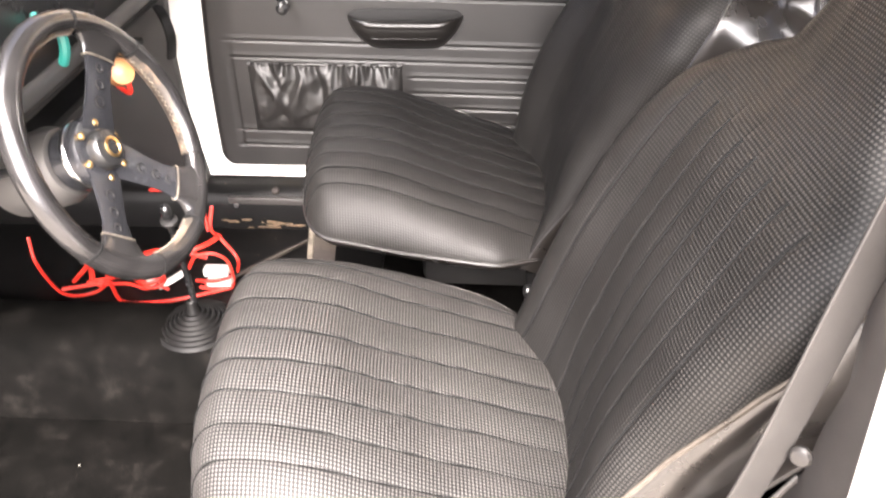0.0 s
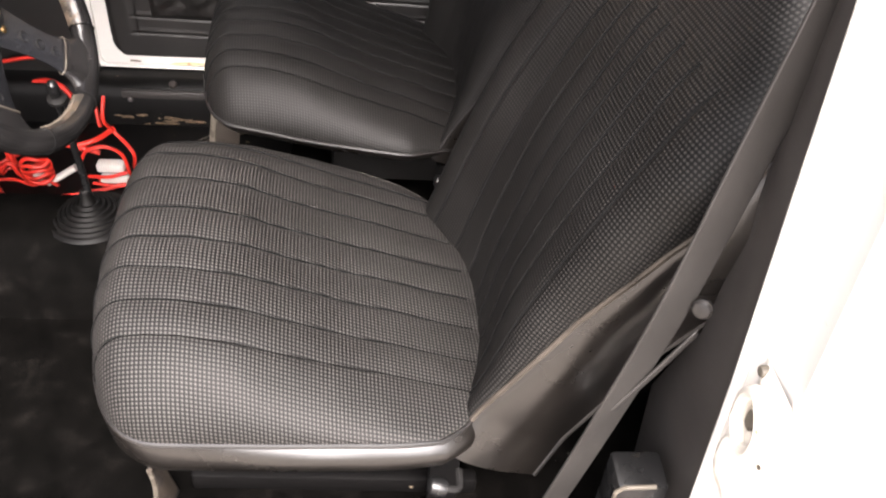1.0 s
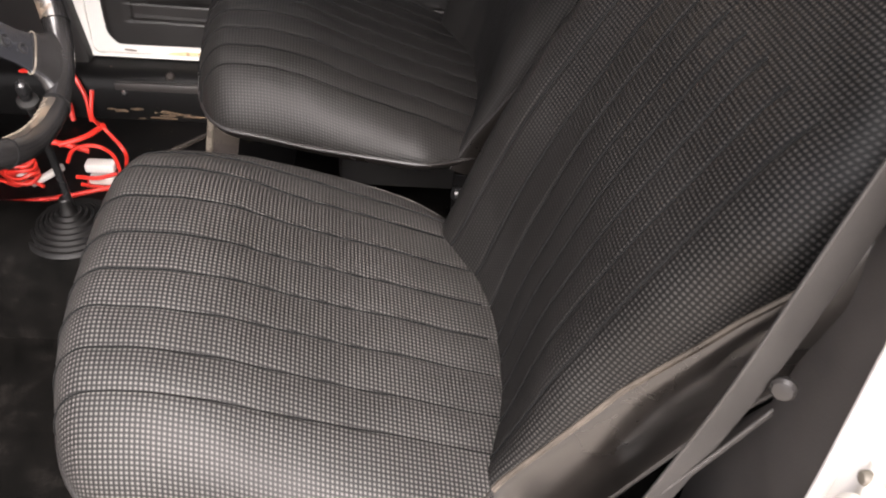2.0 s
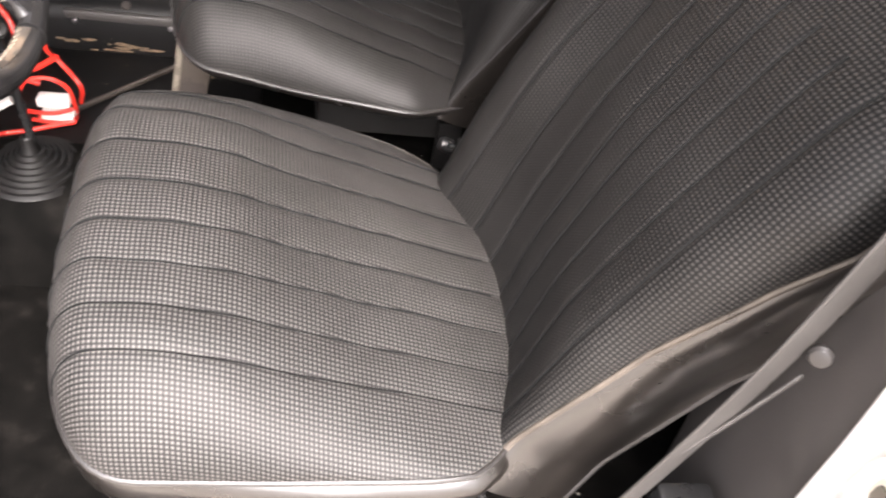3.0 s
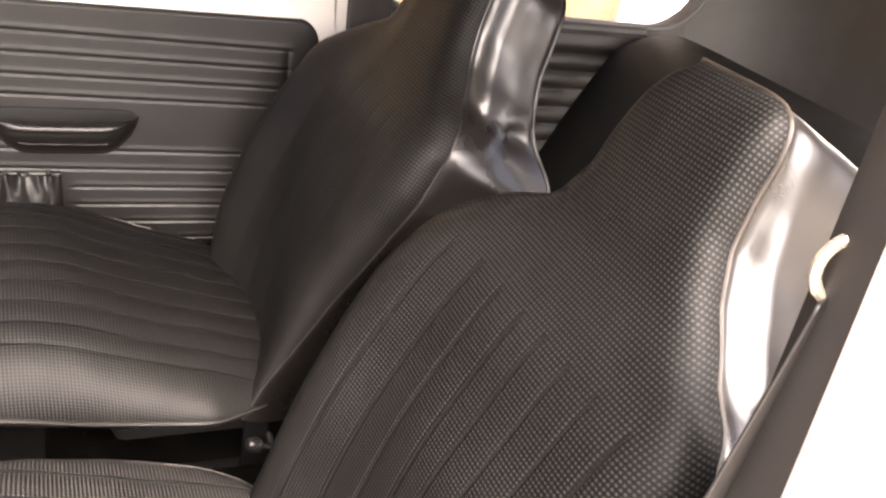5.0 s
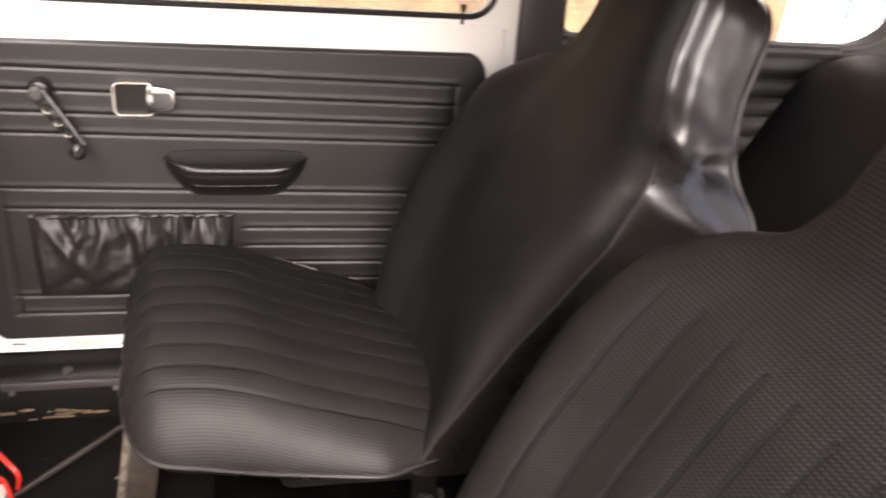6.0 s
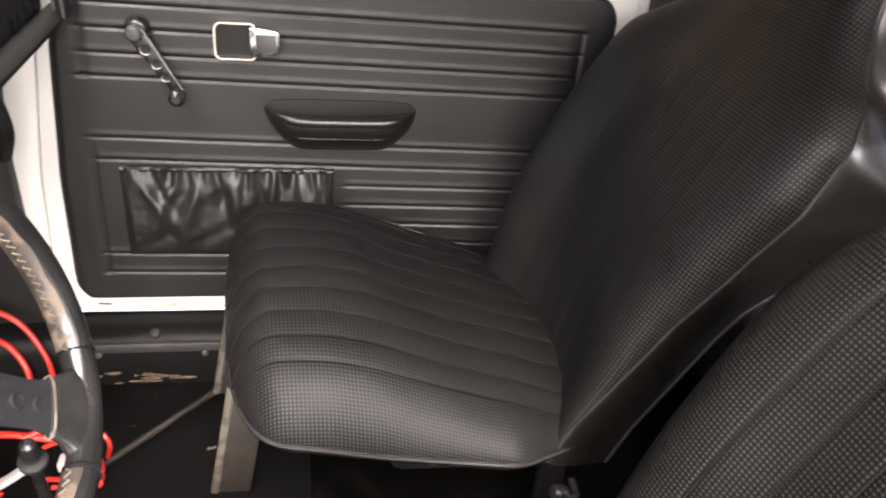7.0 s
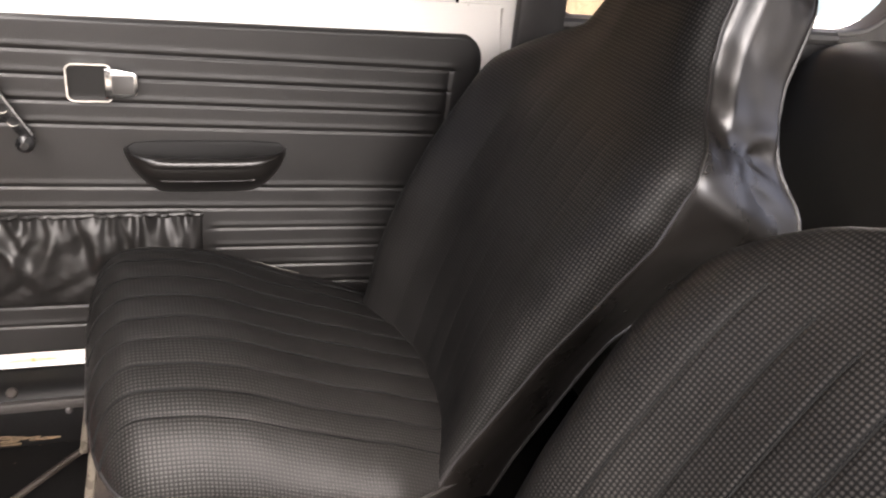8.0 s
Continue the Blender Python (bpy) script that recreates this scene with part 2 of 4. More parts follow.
def lathe(profile, centre, axis, n=24):
    """A turned form: (radius, height) rows about an axis."""
    ax = Vector(axis).normalized()
    u = ax.orthogonal().normalized()
    w = ax.cross(u)
    V, Fc = [], []
    for r, h in profile:
        for k in range(n):
            t = 2 * math.pi * k / n
            V.append(Vector(centre) + ax * h + r * (math.cos(t) * u + math.sin(t) * w))
    for i in range(len(profile) - 1):
        for k in range(n):
            Fc.append((i * n + k, i * n + (k + 1) % n, (i + 1) * n + (k + 1) % n, (i + 1) * n + k))
    Fc.append(tuple(range(n)))
    Fc.append(tuple(range((len(profile) - 1) * n, len(profile) * n)))
    return V, Fc


def grid(P, uv=False, wrap=False):
    """A sheet from an array of n x m points, with arc lengths as its map."""
    P = np.asarray(P, float)
    n, m, _ = P.shape
    Fc = []
    for i in range(n - 1):
        for j in range(m if wrap else m - 1):
            k = (j + 1) % m
            Fc.append((i * m + j, i * m + k, (i + 1) * m + k, (i + 1) * m + j))
    V = P.reshape(-1, 3)
    if not uv:
        return V, Fc
    along = np.r_[np.zeros((1, m)), np.cumsum(np.linalg.norm(np.diff(P, axis=0), axis=2), 0)]
    along = np.repeat(along[:, m // 2 : m // 2 + 1], m, 1)
    across = np.c_[np.zeros((n, 1)), np.cumsum(np.linalg.norm(np.diff(P, axis=1), axis=2), 1)]
    across -= across[:, m // 2 : m // 2 + 1]
    return V, Fc, np.stack([along, across], 2).reshape(-1, 2)


def join(*geos):
    V, Fc = [], []
    for g in geos:
        if isinstance(g, bmesh.types.BMesh):
            g.verts.index_update()
            v, f = [tuple(q.co) for q in g.verts], [tuple(q.index for q in h.verts) for h in g.faces]
            g.free()
        else:
            v, f = g[0], g[1]
        Fc += [tuple(i + len(V) for i in h) for h in f]
        V += [tuple(map(float, q)) for q in v]
    return V, Fc


def plate(outline, normal_axis, at, thick, bevel=0.002):
    """A flat plate from a closed outline of 2D points, standing at `at` on an axis and growing by thick."""
    bm = bmesh.new()
    put = {"x": lambda a, b: (at, a, b), "y": lambda a, b: (a, at, b), "z": lambda a, b: (a, b, at)}[normal_axis]
    face = bm.faces.new([bm.verts.new(put(a, b)) for a, b in outline])
    ext = bmesh.ops.extrude_face_region(bm, geom=[face])
    off = {"x": (thick, 0, 0), "y": (0, thick, 0), "z": (0, 0, thick)}[normal_axis]
    bmesh.ops.translate(bm, verts=[g for g in ext["geom"] if isinstance(g, bmesh.types.BMVert)], vec=off)
    bmesh.ops.recalc_face_normals(bm, faces=bm.faces)
    if bevel:
        rim = [e for e in bm.edges if len(e.link_faces) == 2 and e.calc_face_angle(0) > 0.6]
        bmesh.ops.bevel(bm, geom=rim, offset=bevel, segments=2, affect="EDGES", profile=0.5)
    return bm


def round_rect(a0, a1, b0, b1, radii, n=6):
    """Outline with its own radius at each corner: low-low, high-low, high-high, low-high."""
    out = []
    spots = [(a0, b0, 1, 1, 180), (a1, b0, -1, 1, 270), (a1, b1, -1, -1, 0), (a0, b1, 1, -1, 90)]
    for (a, b, sa, sb, start), r in zip(spots, radii):
        if r <= 0:
            out.append((a, b))
            continue
        for k in range(n + 1):
            t = radians(start + 90 * k / n)
            out.append((a + sa * r + r * math.cos(t), b + sb * r + r * math.sin(t)))
    return out


def table(xs, ys, spread=0.02):
    """A smooth function through rough control values."""
    fine = np.linspace(xs[0], xs[-1], 600)
    vals = np.interp(fine, xs, ys)
    k = max(1, int(spread / (fine[1] - fine[0])))
    pad = np.r_[np.full(k, vals[0]), vals, np.full(k, vals[-1])]
    kern = np.hanning(2 * k + 1)
    sm = np.convolve(pad, kern / kern.sum(), "same")[k:-k]
    return lambda x: np.interp(x, fine, sm)


# ---- seats ----
RAKE = radians(26)
SEAT_Y = 0.26


def lateral():
    """Normalised positions across a cover, close together at the edges."""
    v = np.unique(np.round(np.r_[np.linspace(-1, 1, 211), np.sin(np.linspace(-math.pi / 2, math.pi / 2, 41))], 4))
    return v[np.r_[True, np.diff(v) > 0.0012]]


def quilt(v, lines, depth, puff):
    """Height of a cover stitched down along lines, with soft pads between them."""
    s = np.min(np.abs(np.asarray(v)[:, None] - np.asarray(lines)[None, :]), axis=1)
    return puff * (1 - np.exp(-((s / 0.015) ** 2))) - depth * np.exp(-((s / 0.0030) ** 2))


def across(row, f):
    """The point of a row of a cover at f metres from the seat's middle."""
    ys = [c[1] - SEAT_Y for c in row]
    return Vector([float(np.interp(f, ys, [c[k] for c in row])) for k in range(3)])


def thinned(points, gap):
    keep = [points[0]]
    for r in points[1:]:
        if (Vector(r) - Vector(keep[-1])).length > gap:
            keep.append(r)
    return keep


def step01(x):
    x = min(1.0, max(0.0, x))
    return x * x * (3 - 2 * x)


def seat(group, label, full, inner, cover, back_cover, edging, wide, flutes, back_lines, set_on):
    s = thing("car_seat", (0.74, SEAT_Y, 0.0), label, "car seat", group)
    SKEW[s.name] = Matrix(((1, -0.075, 0, 0), (-0.02, 1, 0, 0), (0, 0, 1, 0), (0, 0, 0, 1)))  # shears the seat to fit the camera's view
    vn = lateral()
    # cushion
    x0, x1 = 0.470, 0.985
    crown = table([0.47, 0.55, 0.60, 0.66, 0.72, 0.80, 0.90, 1.0], [0.425, 0.428, 0.428, 0.415, 0.385, 0.350, 0.315, 0.29], 0.03)
    pipe = table([0.47, 0.56, 0.66, 0.80, 1.0], [0.315, 0.306, 0.285, 0.272, 0.258], 0.04)
    pipe_far = table([0.47, 0.56, 0.66, 0.74, 0.80, 0.90, 1.0], [0.318, 0.330, 0.342, 0.337, 0.322, 0.288, 0.258], 0.03)
    reach = table([0.47, 0.55, 0.70, 0.85, 0.90, 0.93, 0.96, 1.0], [0.284, 0.282, 0.278, 0.270, 0.262, 0.240, 0.200, 0.16], 0.012)
    if inner > 0:
        pipe = table([0.47, 0.56, 0.70, 0.85, 1.0], [0.308, 0.306, 0.303, 0.298, 0.290], 0.04)
    else:
        reach = table([0.47, 0.66, 0.84, 0.92, 1.0], [wide, wide, wide + 0.008, wide * 0.90, wide * 0.66], 0.02)
        pipe_far = table([0.47, 0.56, 0.66, 0.74, 0.80, 0.90, 1.0], [0.318, 0.328, 0.334, 0.320, 0.300, 0.272, 0.250], 0.03)
    xs = x0 + (x1 - x0) * (1 - np.cos(np.linspace(0, math.pi / 2, 64))) ** 0.9
    xs = np.r_[xs[xs < 0.9], np.linspace(0.9, x1, 12)]
    P = []
    for x in xs:
        q = np.clip((x0 + 0.09 - x) / 0.09, 0, 1)
        round_ = float((1 - q**3.0) ** (1 / 3.0))
        h = max(wide * round_ * float(1 - 0.26 * np.clip((x - 0.86) / 0.125, 0, 1) ** 2.0), 0.11)
        q = np.clip((x0 + 0.115 - x) / 0.115, 0, 1) if inner > 0 else q
        h_near = max(float(reach(x)) * (float((1 - q**2.6) ** (1 / 2.6)) if inner > 0 else round_), 0.11)
        front = math.sqrt(max(0.0, 1 - max(0.0, (x0 + 0.065 - x) / 0.065) ** 2))
        v = np.where(vn < 0, vn * h_near, vn * h)
        edge = np.where(vn > 0, (1 - np.abs(vn) ** 3.2) ** 0.55, (1 - np.abs(vn) ** 3.0) ** 0.60)
        pz = float(pipe(x)) + (float(pipe_far(x)) - float(pipe(x))) * (0.5 + 0.5 * vn) ** 1.5
        lines = [a + (b - a) * step01((x - 0.60) / 0.30) for a, b in flutes]
        z = pz + (float(crown(x)) - pz) * edge * front + quilt(v, lines, 0.0016, 0.0015) * edge * front
        z = z + np.array([0.003 * noise.noise((x * 9, a * 9, 3.1)) + 0.0012 * noise.noise((x * 26, a * 30, 8.1)) for a in v]) * edge
        P.append([(x, SEAT_Y + a, b) for a, b in zip(v, z)])
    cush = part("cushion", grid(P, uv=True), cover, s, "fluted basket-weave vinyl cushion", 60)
    for a, b in flutes:
        line = [tuple(across(r, a + (b - a) * step01((r[0][0] - 0.60) / 0.30)) + Vector((0, 0, 0.0002))) for r in P[4:-3]]
        part("stitch_line", tube(line, 0.0021, 8, flat=0.45), THREAD, cush)
    # edge of the cushion, from one rear corner round the front to the other
    P = np.array(P)
    ring = [tuple(P[i, 0]) for i in range(len(P) - 1, -1, -1)] + [tuple(P[0, j]) for j in range(1, P.shape[1] - 1)] + [tuple(P[i, -1]) for i in range(len(P))]
    keep = thinned(ring, 0.012)
    part("piping", tube(keep, 0.0034, 8), VINYL, cush, "black vinyl piping")
    # Pale tube over the far piping: a window highlight given as colour.
    lo, hi, up = (0.82, 0.93, 0.0008) if inner > 0 else (0.70, 0.82, 0.002)
    part("lit_piping", tube([tuple(p + np.array((0, 0.0006 - up * 0.4, up))) for p in P[:, -1 if inner > 0 else -6] if lo < p[0] < hi], 0.0026, 8), PIPING_LIT, cush, "pale stretch of piping, its highlight put into the colour")
    C = Vector((0.75, SEAT_Y, 0.28))
    rows = []
    lipped = ((0.000, -0.001), (0.003, -0.004), (0.008, -0.010), (0.011, -0.018), (0.010, -0.030), (0.004, -0.043), (-0.006, -0.056), (-0.020, -0.068), (-0.04, -0.076), (-0.12, -0.080))
    tucked = ((0.000, 0.001), (-0.001, -0.008), (-0.010, -0.018), (-0.025, -0.026), (-0.045, -0.032), (-0.07, -0.036), (-0.12, -0.040))
    for out, drop in lipped if inner > 0 else tucked:
        row = []
        for r in keep:
            d = Vector((r[0] - C.x, r[1] - C.y, 0)).normalized()
            lip = out * (0.15 + 0.85 * step01((r[0] - 0.52) / 0.22)) if out > 0 else out
            row.append((r[0] + d.x * lip, r[1] + d.y * lip, r[2] + drop + 0.003 * noise.noise((r[0] * 14, r[1] * 14, drop * 40))))
        rows.append(row)
    part("valance", grid(rows), SIDE, s, "smooth glossy vinyl valance", 60)
    # backrest
    base = Vector((0.938 - set_on, SEAT_Y, 0.235))
    along, fwd = Vector((math.sin(RAKE), 0, math.cos(RAKE))), Vector((-math.cos(RAKE), 0, math.sin(RAKE)))
    near_w = table([0, 0.07, 0.25, 0.38, 0.45, 0.53, 0.576, 0.60, 0.655, 0.70, 0.75, 0.84], [0.240, 0.224, 0.222, 0.240, 0.257, 0.252, 0.221, 0.186, 0.138, 0.114, 0.106, 0.104], 0.012)
    far_w = table([0, 0.1, 0.25, 0.35, 0.43, 0.53, 0.575, 0.607, 0.636, 0.69, 0.75, 0.84], [0.226, 0.236, 0.252, 0.256, 0.258, 0.236, 0.202, 0.166, 0.106, 0.078, 0.074, 0.074], 0.014)
    edge_d = table([0, 0.08, 0.2, 0.35, 0.84], [0.030, 0.022, 0.010, 0.0, 0.0], 0.03)
    slab = table([0, 0.08, 0.2, 0.35, 0.5, 0.58, 0.66, 0.84], [-0.040, -0.028, 0.018, 0.050, 0.054, 0.044, 0.036, 0.030], 0.04)
    dish = table([0, 0.08, 0.2, 0.35, 0.5, 0.84], [0.045, 0.045, 0.030, 0.012, 0.004, 0.0], 0.04)
    bulge = table([0, 0.08, 0.25, 0.45, 0.55, 0.62, 0.70, 0.84], [0.0, 0.008, 0.036, 0.044, 0.036, 0.030, 0.030, 0.028], 0.04)
    wing = table([0, 0.06, 0.2, 0.35, 0.5, 0.57, 0.60, 0.84], [0.042, 0.050, 0.050, 0.042, 0.028, 0.010, 0.0, 0.0], 0.03)
    lean = table([0, 0.52, 0.62, 0.70, 0.84], [0.0, 0.0, -0.012, 0.0, 0.022], 0.03)
    thick = table([0, 0.3, 0.52, 0.60, 0.70, 0.84], [0.11, 0.12, 0.135, 0.122, 0.135, 0.135], 0.04)
    if inner < 0:
        near_w = table([0, 0.07, 0.25, 0.38, 0.45, 0.53, 0.576, 0.60, 0.655, 0.70, 0.75, 0.84], [0.246, 0.236, 0.237, 0.254, 0.268, 0.260, 0.230, 0.195, 0.157, 0.140, 0.134, 0.132], 0.012)
        thick = table([0, 0.3, 0.45, 0.53, 0.57, 0.62, 0.70, 0.84], [0.11, 0.12, 0.170, 0.212, 0.198, 0.150, 0.140, 0.135], 0.02)
    TOP = 0.828
    ss = np.r_[np.linspace(0, 0.71, 66), 0.71 + (TOP - 0.71) * np.sin(np.linspace(0, math.pi / 2, 24))[1:]]
    bn = np.clip((vn + 0.05) / 0.65, 0, 1)
    bn = bn * bn * (3 - 2 * bn)

    def cap_at(q, k):
        return max(0.0, 1 - max(0.0, (q - 0.70) / (TOP - 0.70)) ** k) ** (1 / k)

    def width_at(b, q):
        if b < 0:
            return b * max(0.03, float(near_w(q)) * cap_at(q, 6.0 if inner > 0 else 4.0))
        slim = 0.030 * step01((0.54 - q) / 0.12) + 0.014 * math.exp(-(((q - 0.25) / 0.12) ** 2)) if inner < 0 else 0.0
        return b * max(0.03, (float(far_w(q)) - slim) * cap_at(q, 2.1))

    front, rear = [], []
    for q in ss:
        tip = math.sqrt(max(0.0, 1 - max(0.0, (q - 0.76) / (TOP - 0.76)) ** 2))
        wn_, wf_ = abs(width_at(-1, q)), width_at(1, q)
        v = np.where(vn < 0, vn * wn_, vn * wf_)
        ab = np.abs(vn)
        near = float(edge_d(q)) + (float(slab(q)) + float(dish(q)) * ab**2) * (1 - ab**9.0) ** 0.5 * tip
        far = (float(bulge(q)) + float(wing(q)) * float(full(q)) * np.exp(-(((ab - 0.80) / 0.32) ** 2))) * (1 - ab**5.0) ** 0.5 * tip
        low = step01((q - 0.02) / 0.06) * step01((0.57 - q) / 0.07)
        d = float(lean(q)) + near * (1 - bn) + far * bn + quilt(v, back_lines, 0.0020 if inner > 0 else 0.0004, 0.0005 if inner > 0 else 0.0002) * low
        tuck = math.exp(-(((q - 0.07) / 0.05) ** 2))
        d = d + np.array([0.003 * noise.noise((q * 8, a * 8, 7.7)) + 0.0014 * tuck * noise.noise((q * 6, a * 40, 2.3)) for a in v]) * (1 - ab**6)
        front.append([tuple(base + along * q + Vector((0, a, 0)) + fwd * b) for a, b in zip(v, d)])
        th = float(thick(q)) + (0.045 * float(np.clip((q - 0.58) / 0.08, 0, 1)) if inner > 0 else 0.0)
        rear.append([tuple(base + along * (q - 0.01 * tip) + Vector((0, width_at(b, q) * (0.97 - (0.23 if inner < 0 else 0.03) * step01((0.53 - q) / 0.12) + (0.06 * float(np.clip((q - 0.60) / 0.08, 0, 1)) if b * inner < 0 else 0.0)), 0)) - fwd * (th - float(lean(q)) + 0.02 * (1 - b * b) * tip)) for b in np.linspace(-1, 1, 15)])
    back = part("backrest", grid(front, uv=True), back_cover, s, "fluted basket-weave vinyl backrest with built-in headrest", 60)
    for f in back_lines if inner > 0 else ():
        line = [tuple(across(r, f) + fwd * 0.0001) for r, q in zip(front, ss) if 0.03 < q < 0.545]
        part("stitch_line", tube(line, 0.0021, 8, flat=0.5), THREAD, back)
    outline = [f[0] for f in front] + [f[-1] for f in reversed(front)]
    rearline = [f[0] for f in rear] + [f[-1] for f in reversed(rear)]
    o2, r2 = [outline[0]], [rearline[0]]
    for o, r in zip(outline[1:], rearline[1:]):
        if (Vector(o) - Vector(o2[-1])).length > 0.006:
            o2.append(o)
            r2.append(r)
    rows = []
    for t in np.linspace(0, 1, 31):
        row = []
        for o, r in zip(o2, r2):
            o, r = Vector(o), Vector(r)
            p = o.lerp(r, t)
            q = (p - base).dot(along)
            side = -1 if p.y < SEAT_Y else 1
            belly = math.sin(math.pi * t)
            head = float(np.clip((q - 0.57) / 0.05, 0, 1))
            flat = min(1.0, max(0.0, (t - 0.11) / 0.16), max(0.0, (1 - t) / 0.12))
            flat = flat * flat * (3 - 2 * flat)
            puff = (1 - head) * (0.012 if inner > 0 else 0.007) * math.sin(math.pi * t**0.6) + head * ((0.032 if inner > 0 else 0.016) * flat * (1 - (0.92 if inner > 0 else 0.35) * float(np.clip((q - 0.60) / 0.19, 0, 1))) - 0.005 * math.exp(-(((t - 0.08) / 0.06) ** 2)))
            neck = math.exp(-(((q - 0.585) / 0.035) ** 2)) * belly
            fold = -0.010 * neck
            for k, slope in enumerate((-0.10, -0.02, 0.05, 0.11)):
                mid = 0.580 + slope * (t - 0.35) + 0.004 * math.sin(9 * t + k)
                fold += (0.0055 if k % 2 else -0.0050) * math.exp(-(((q - mid) / 0.0085) ** 2)) * belly
            small = 0.0018 * noise.noise((t * 4, q * 15, 5.0 * side)) * belly
            row.append(tuple(p + Vector((0, side * (puff + fold + small), 0))))
        rows.append(row)
    part("backrest_side", grid(rows), SIDE, s, "smooth glossy vinyl side with creases at the neck", 60)
    worn = [o for o in o2 if o[1] < SEAT_Y and (Vector(o) - base).dot(along) < 0.50]
    part("worn_piping", tube(worn, 0.0036 if inner > 0 else 0.0024, 8), edging, back, "worn piping")
    if inner > 0:
        row = min(zip(ss, front), key=lambda c: abs(c[0] - 0.389))[1]
        part("lint", lathe([(0.0015, -0.001), (0.0017, 0.0005), (0.0011, 0.0012), (0.0003, 0.0014)], across(row, -0.244), fwd, 10), PALE, back, "fleck of white lint")
    part("front_piping", tube(o2[len(worn) - 1 :], 0.0024, 8), edging, back)
    part("rear_piping", tube(r2, 0.0030, 8), VINYL, s)
    part("back_shell", grid(rear), VINYL, s, "", 60)
    # frame, rails and bracket
    part("seat_frame", box(0.70, 0.94, SEAT_Y - 0.12, SEAT_Y + 0.12, 0.10, 0.205, 0.02), RUBBER, s)
    for y in (SEAT_Y - 0.19, SEAT_Y + 0.19):
        part("rail", box(0.56, 0.98, y - 0.012 + (0.045 if y < SEAT_Y else 0.0), y + 0.012 + (0.045 if y < SEAT_Y else 0.0), 0.020, 0.055, 0.006), BLACK_PAINT, s)
        yb = y + 0.14 if y < SEAT_Y else y
        leg = part("front_bracket", plate([(0.434, 0.0), (0.490, 0.0), (0.525, 0.22), (0.471, 0.22)], "y", yb, 0.005, 0.001), TAN_METAL, s, "worn brown steel bracket")
        part("bracket_edge", tube([(0.434, yb, 0.002), (0.453, yb, 0.112), (0.471, yb, 0.22)], 0.0065, 8, flat=0.6), EDGE_METAL, leg, "pale scuffed edge")
        part("rear_bracket", box(0.90, 0.94, y - 0.006, y + 0.006, 0.0, 0.20, 0.002), BLACK_PAINT, s)
    knob = part("recline_lever", tube(smooth_path([(0.93, SEAT_Y - 0.235, 0.20), (0.925, SEAT_Y - 0.262, 0.20), (0.90, SEAT_Y - 0.268, 0.212)]), 0.005, 8), RUBBER, s)
    part("knob", lathe([(0.004, -0.012), (0.011, -0.010), (0.013, 0.0), (0.010, 0.010), (0.004, 0.012)], (0.898, SEAT_Y - 0.268, 0.213), (-1, 0, 0.3), 14), PLASTIC, knob, "small black knob")
    return s


driver_seat = seat("front seats", "black high-back driver's seat in worn fluted basket-weave vinyl, cushion coloured lighter for door light", table([0, 0.25, 0.4, 0.5, 0.6, 0.84], [0.95, 0.85, 1.0, 0.95, 0.6, 0.6], 0.05), 1, WEAVE_LIT, WEAVE, VINYL_WORN, 0.250, ((-0.199, -0.187), (-0.156, -0.138), (-0.109, -0.079), (-0.057, -0.022), (0.001, 0.036), (0.067, 0.099), (0.134, 0.160), (0.190, 0.205)), (0.143, 0.090, 0.038, -0.013, -0.053, -0.098, -0.143, -0.190), 0.0)
passenger_seat = seat("front seats", "black high-back passenger seat in fluted basket-weave vinyl beside the door", table([0, 0.08, 0.16, 0.28, 0.84], [0.75, 0.85, 1.15, 1.3, 1.3], 0.03), -1, WEAVE, WEAVE, VINYL, 0.262, ((-0.200, -0.204), (-0.168, -0.164), (-0.130, -0.110), (-0.084, -0.056), (-0.038, -0.005), (0.014, 0.045), (0.068, 0.098), (0.124, 0.150), (0.180, 0.200)), (0.135, 0.083, 0.030, -0.022, -0.065, -0.110, -0.155, -0.200), 0.028)
passenger_seat.location = (0.768, 0.880, 0.018)
rows = [[(0.505 + 0.030 * a + 0.010 * math.sin(3 * a + 2 * z / 0.09), 0.300 - 0.20 - 0.018 * math.cos(2.6 * a), z) for a in np.linspace(0, 1, 10)] for z in np.linspace(0.0, 0.10, 10)]
foot = part("runner_foot", grid(rows), TAN_METAL, driver_seat, "rusty tan runner foot")
foot.modifiers.new("thickness", "SOLIDIFY").thickness = 0.004
part("scuffed_edge", tube([rows[k][0] for k in range(10)], 0.004, 8), EDGE_METAL, foot, "pale scuffed edge")
for o in driver_seat.children:
    if o.name.startswith("front_bracket"):
        o.location.x += 0.05
        o.scale.z = 0.7

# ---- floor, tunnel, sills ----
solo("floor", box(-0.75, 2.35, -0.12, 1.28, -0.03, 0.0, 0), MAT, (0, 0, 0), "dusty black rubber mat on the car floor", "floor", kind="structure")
prof = [(0.470, -0.01), (0.478, 0.06), (0.500, 0.135), (0.530, 0.163), (0.58, 0.172), (0.63, 0.163), (0.660, 0.135), (0.682, 0.06), (0.69, -0.01)]
P = [[(x, y, z + 0.003 * noise.noise((x * 7, y * 9, z * 9))) for y, z in prof] for x in np.linspace(-0.7, 2.0, 90)]
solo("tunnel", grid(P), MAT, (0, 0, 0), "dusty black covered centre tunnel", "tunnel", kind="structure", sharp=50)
sill = thing("sill", (0.6, 1.19, 0), "black painted sill with chipped rusty paint under the door", "sill", kind="structure")
rows = []
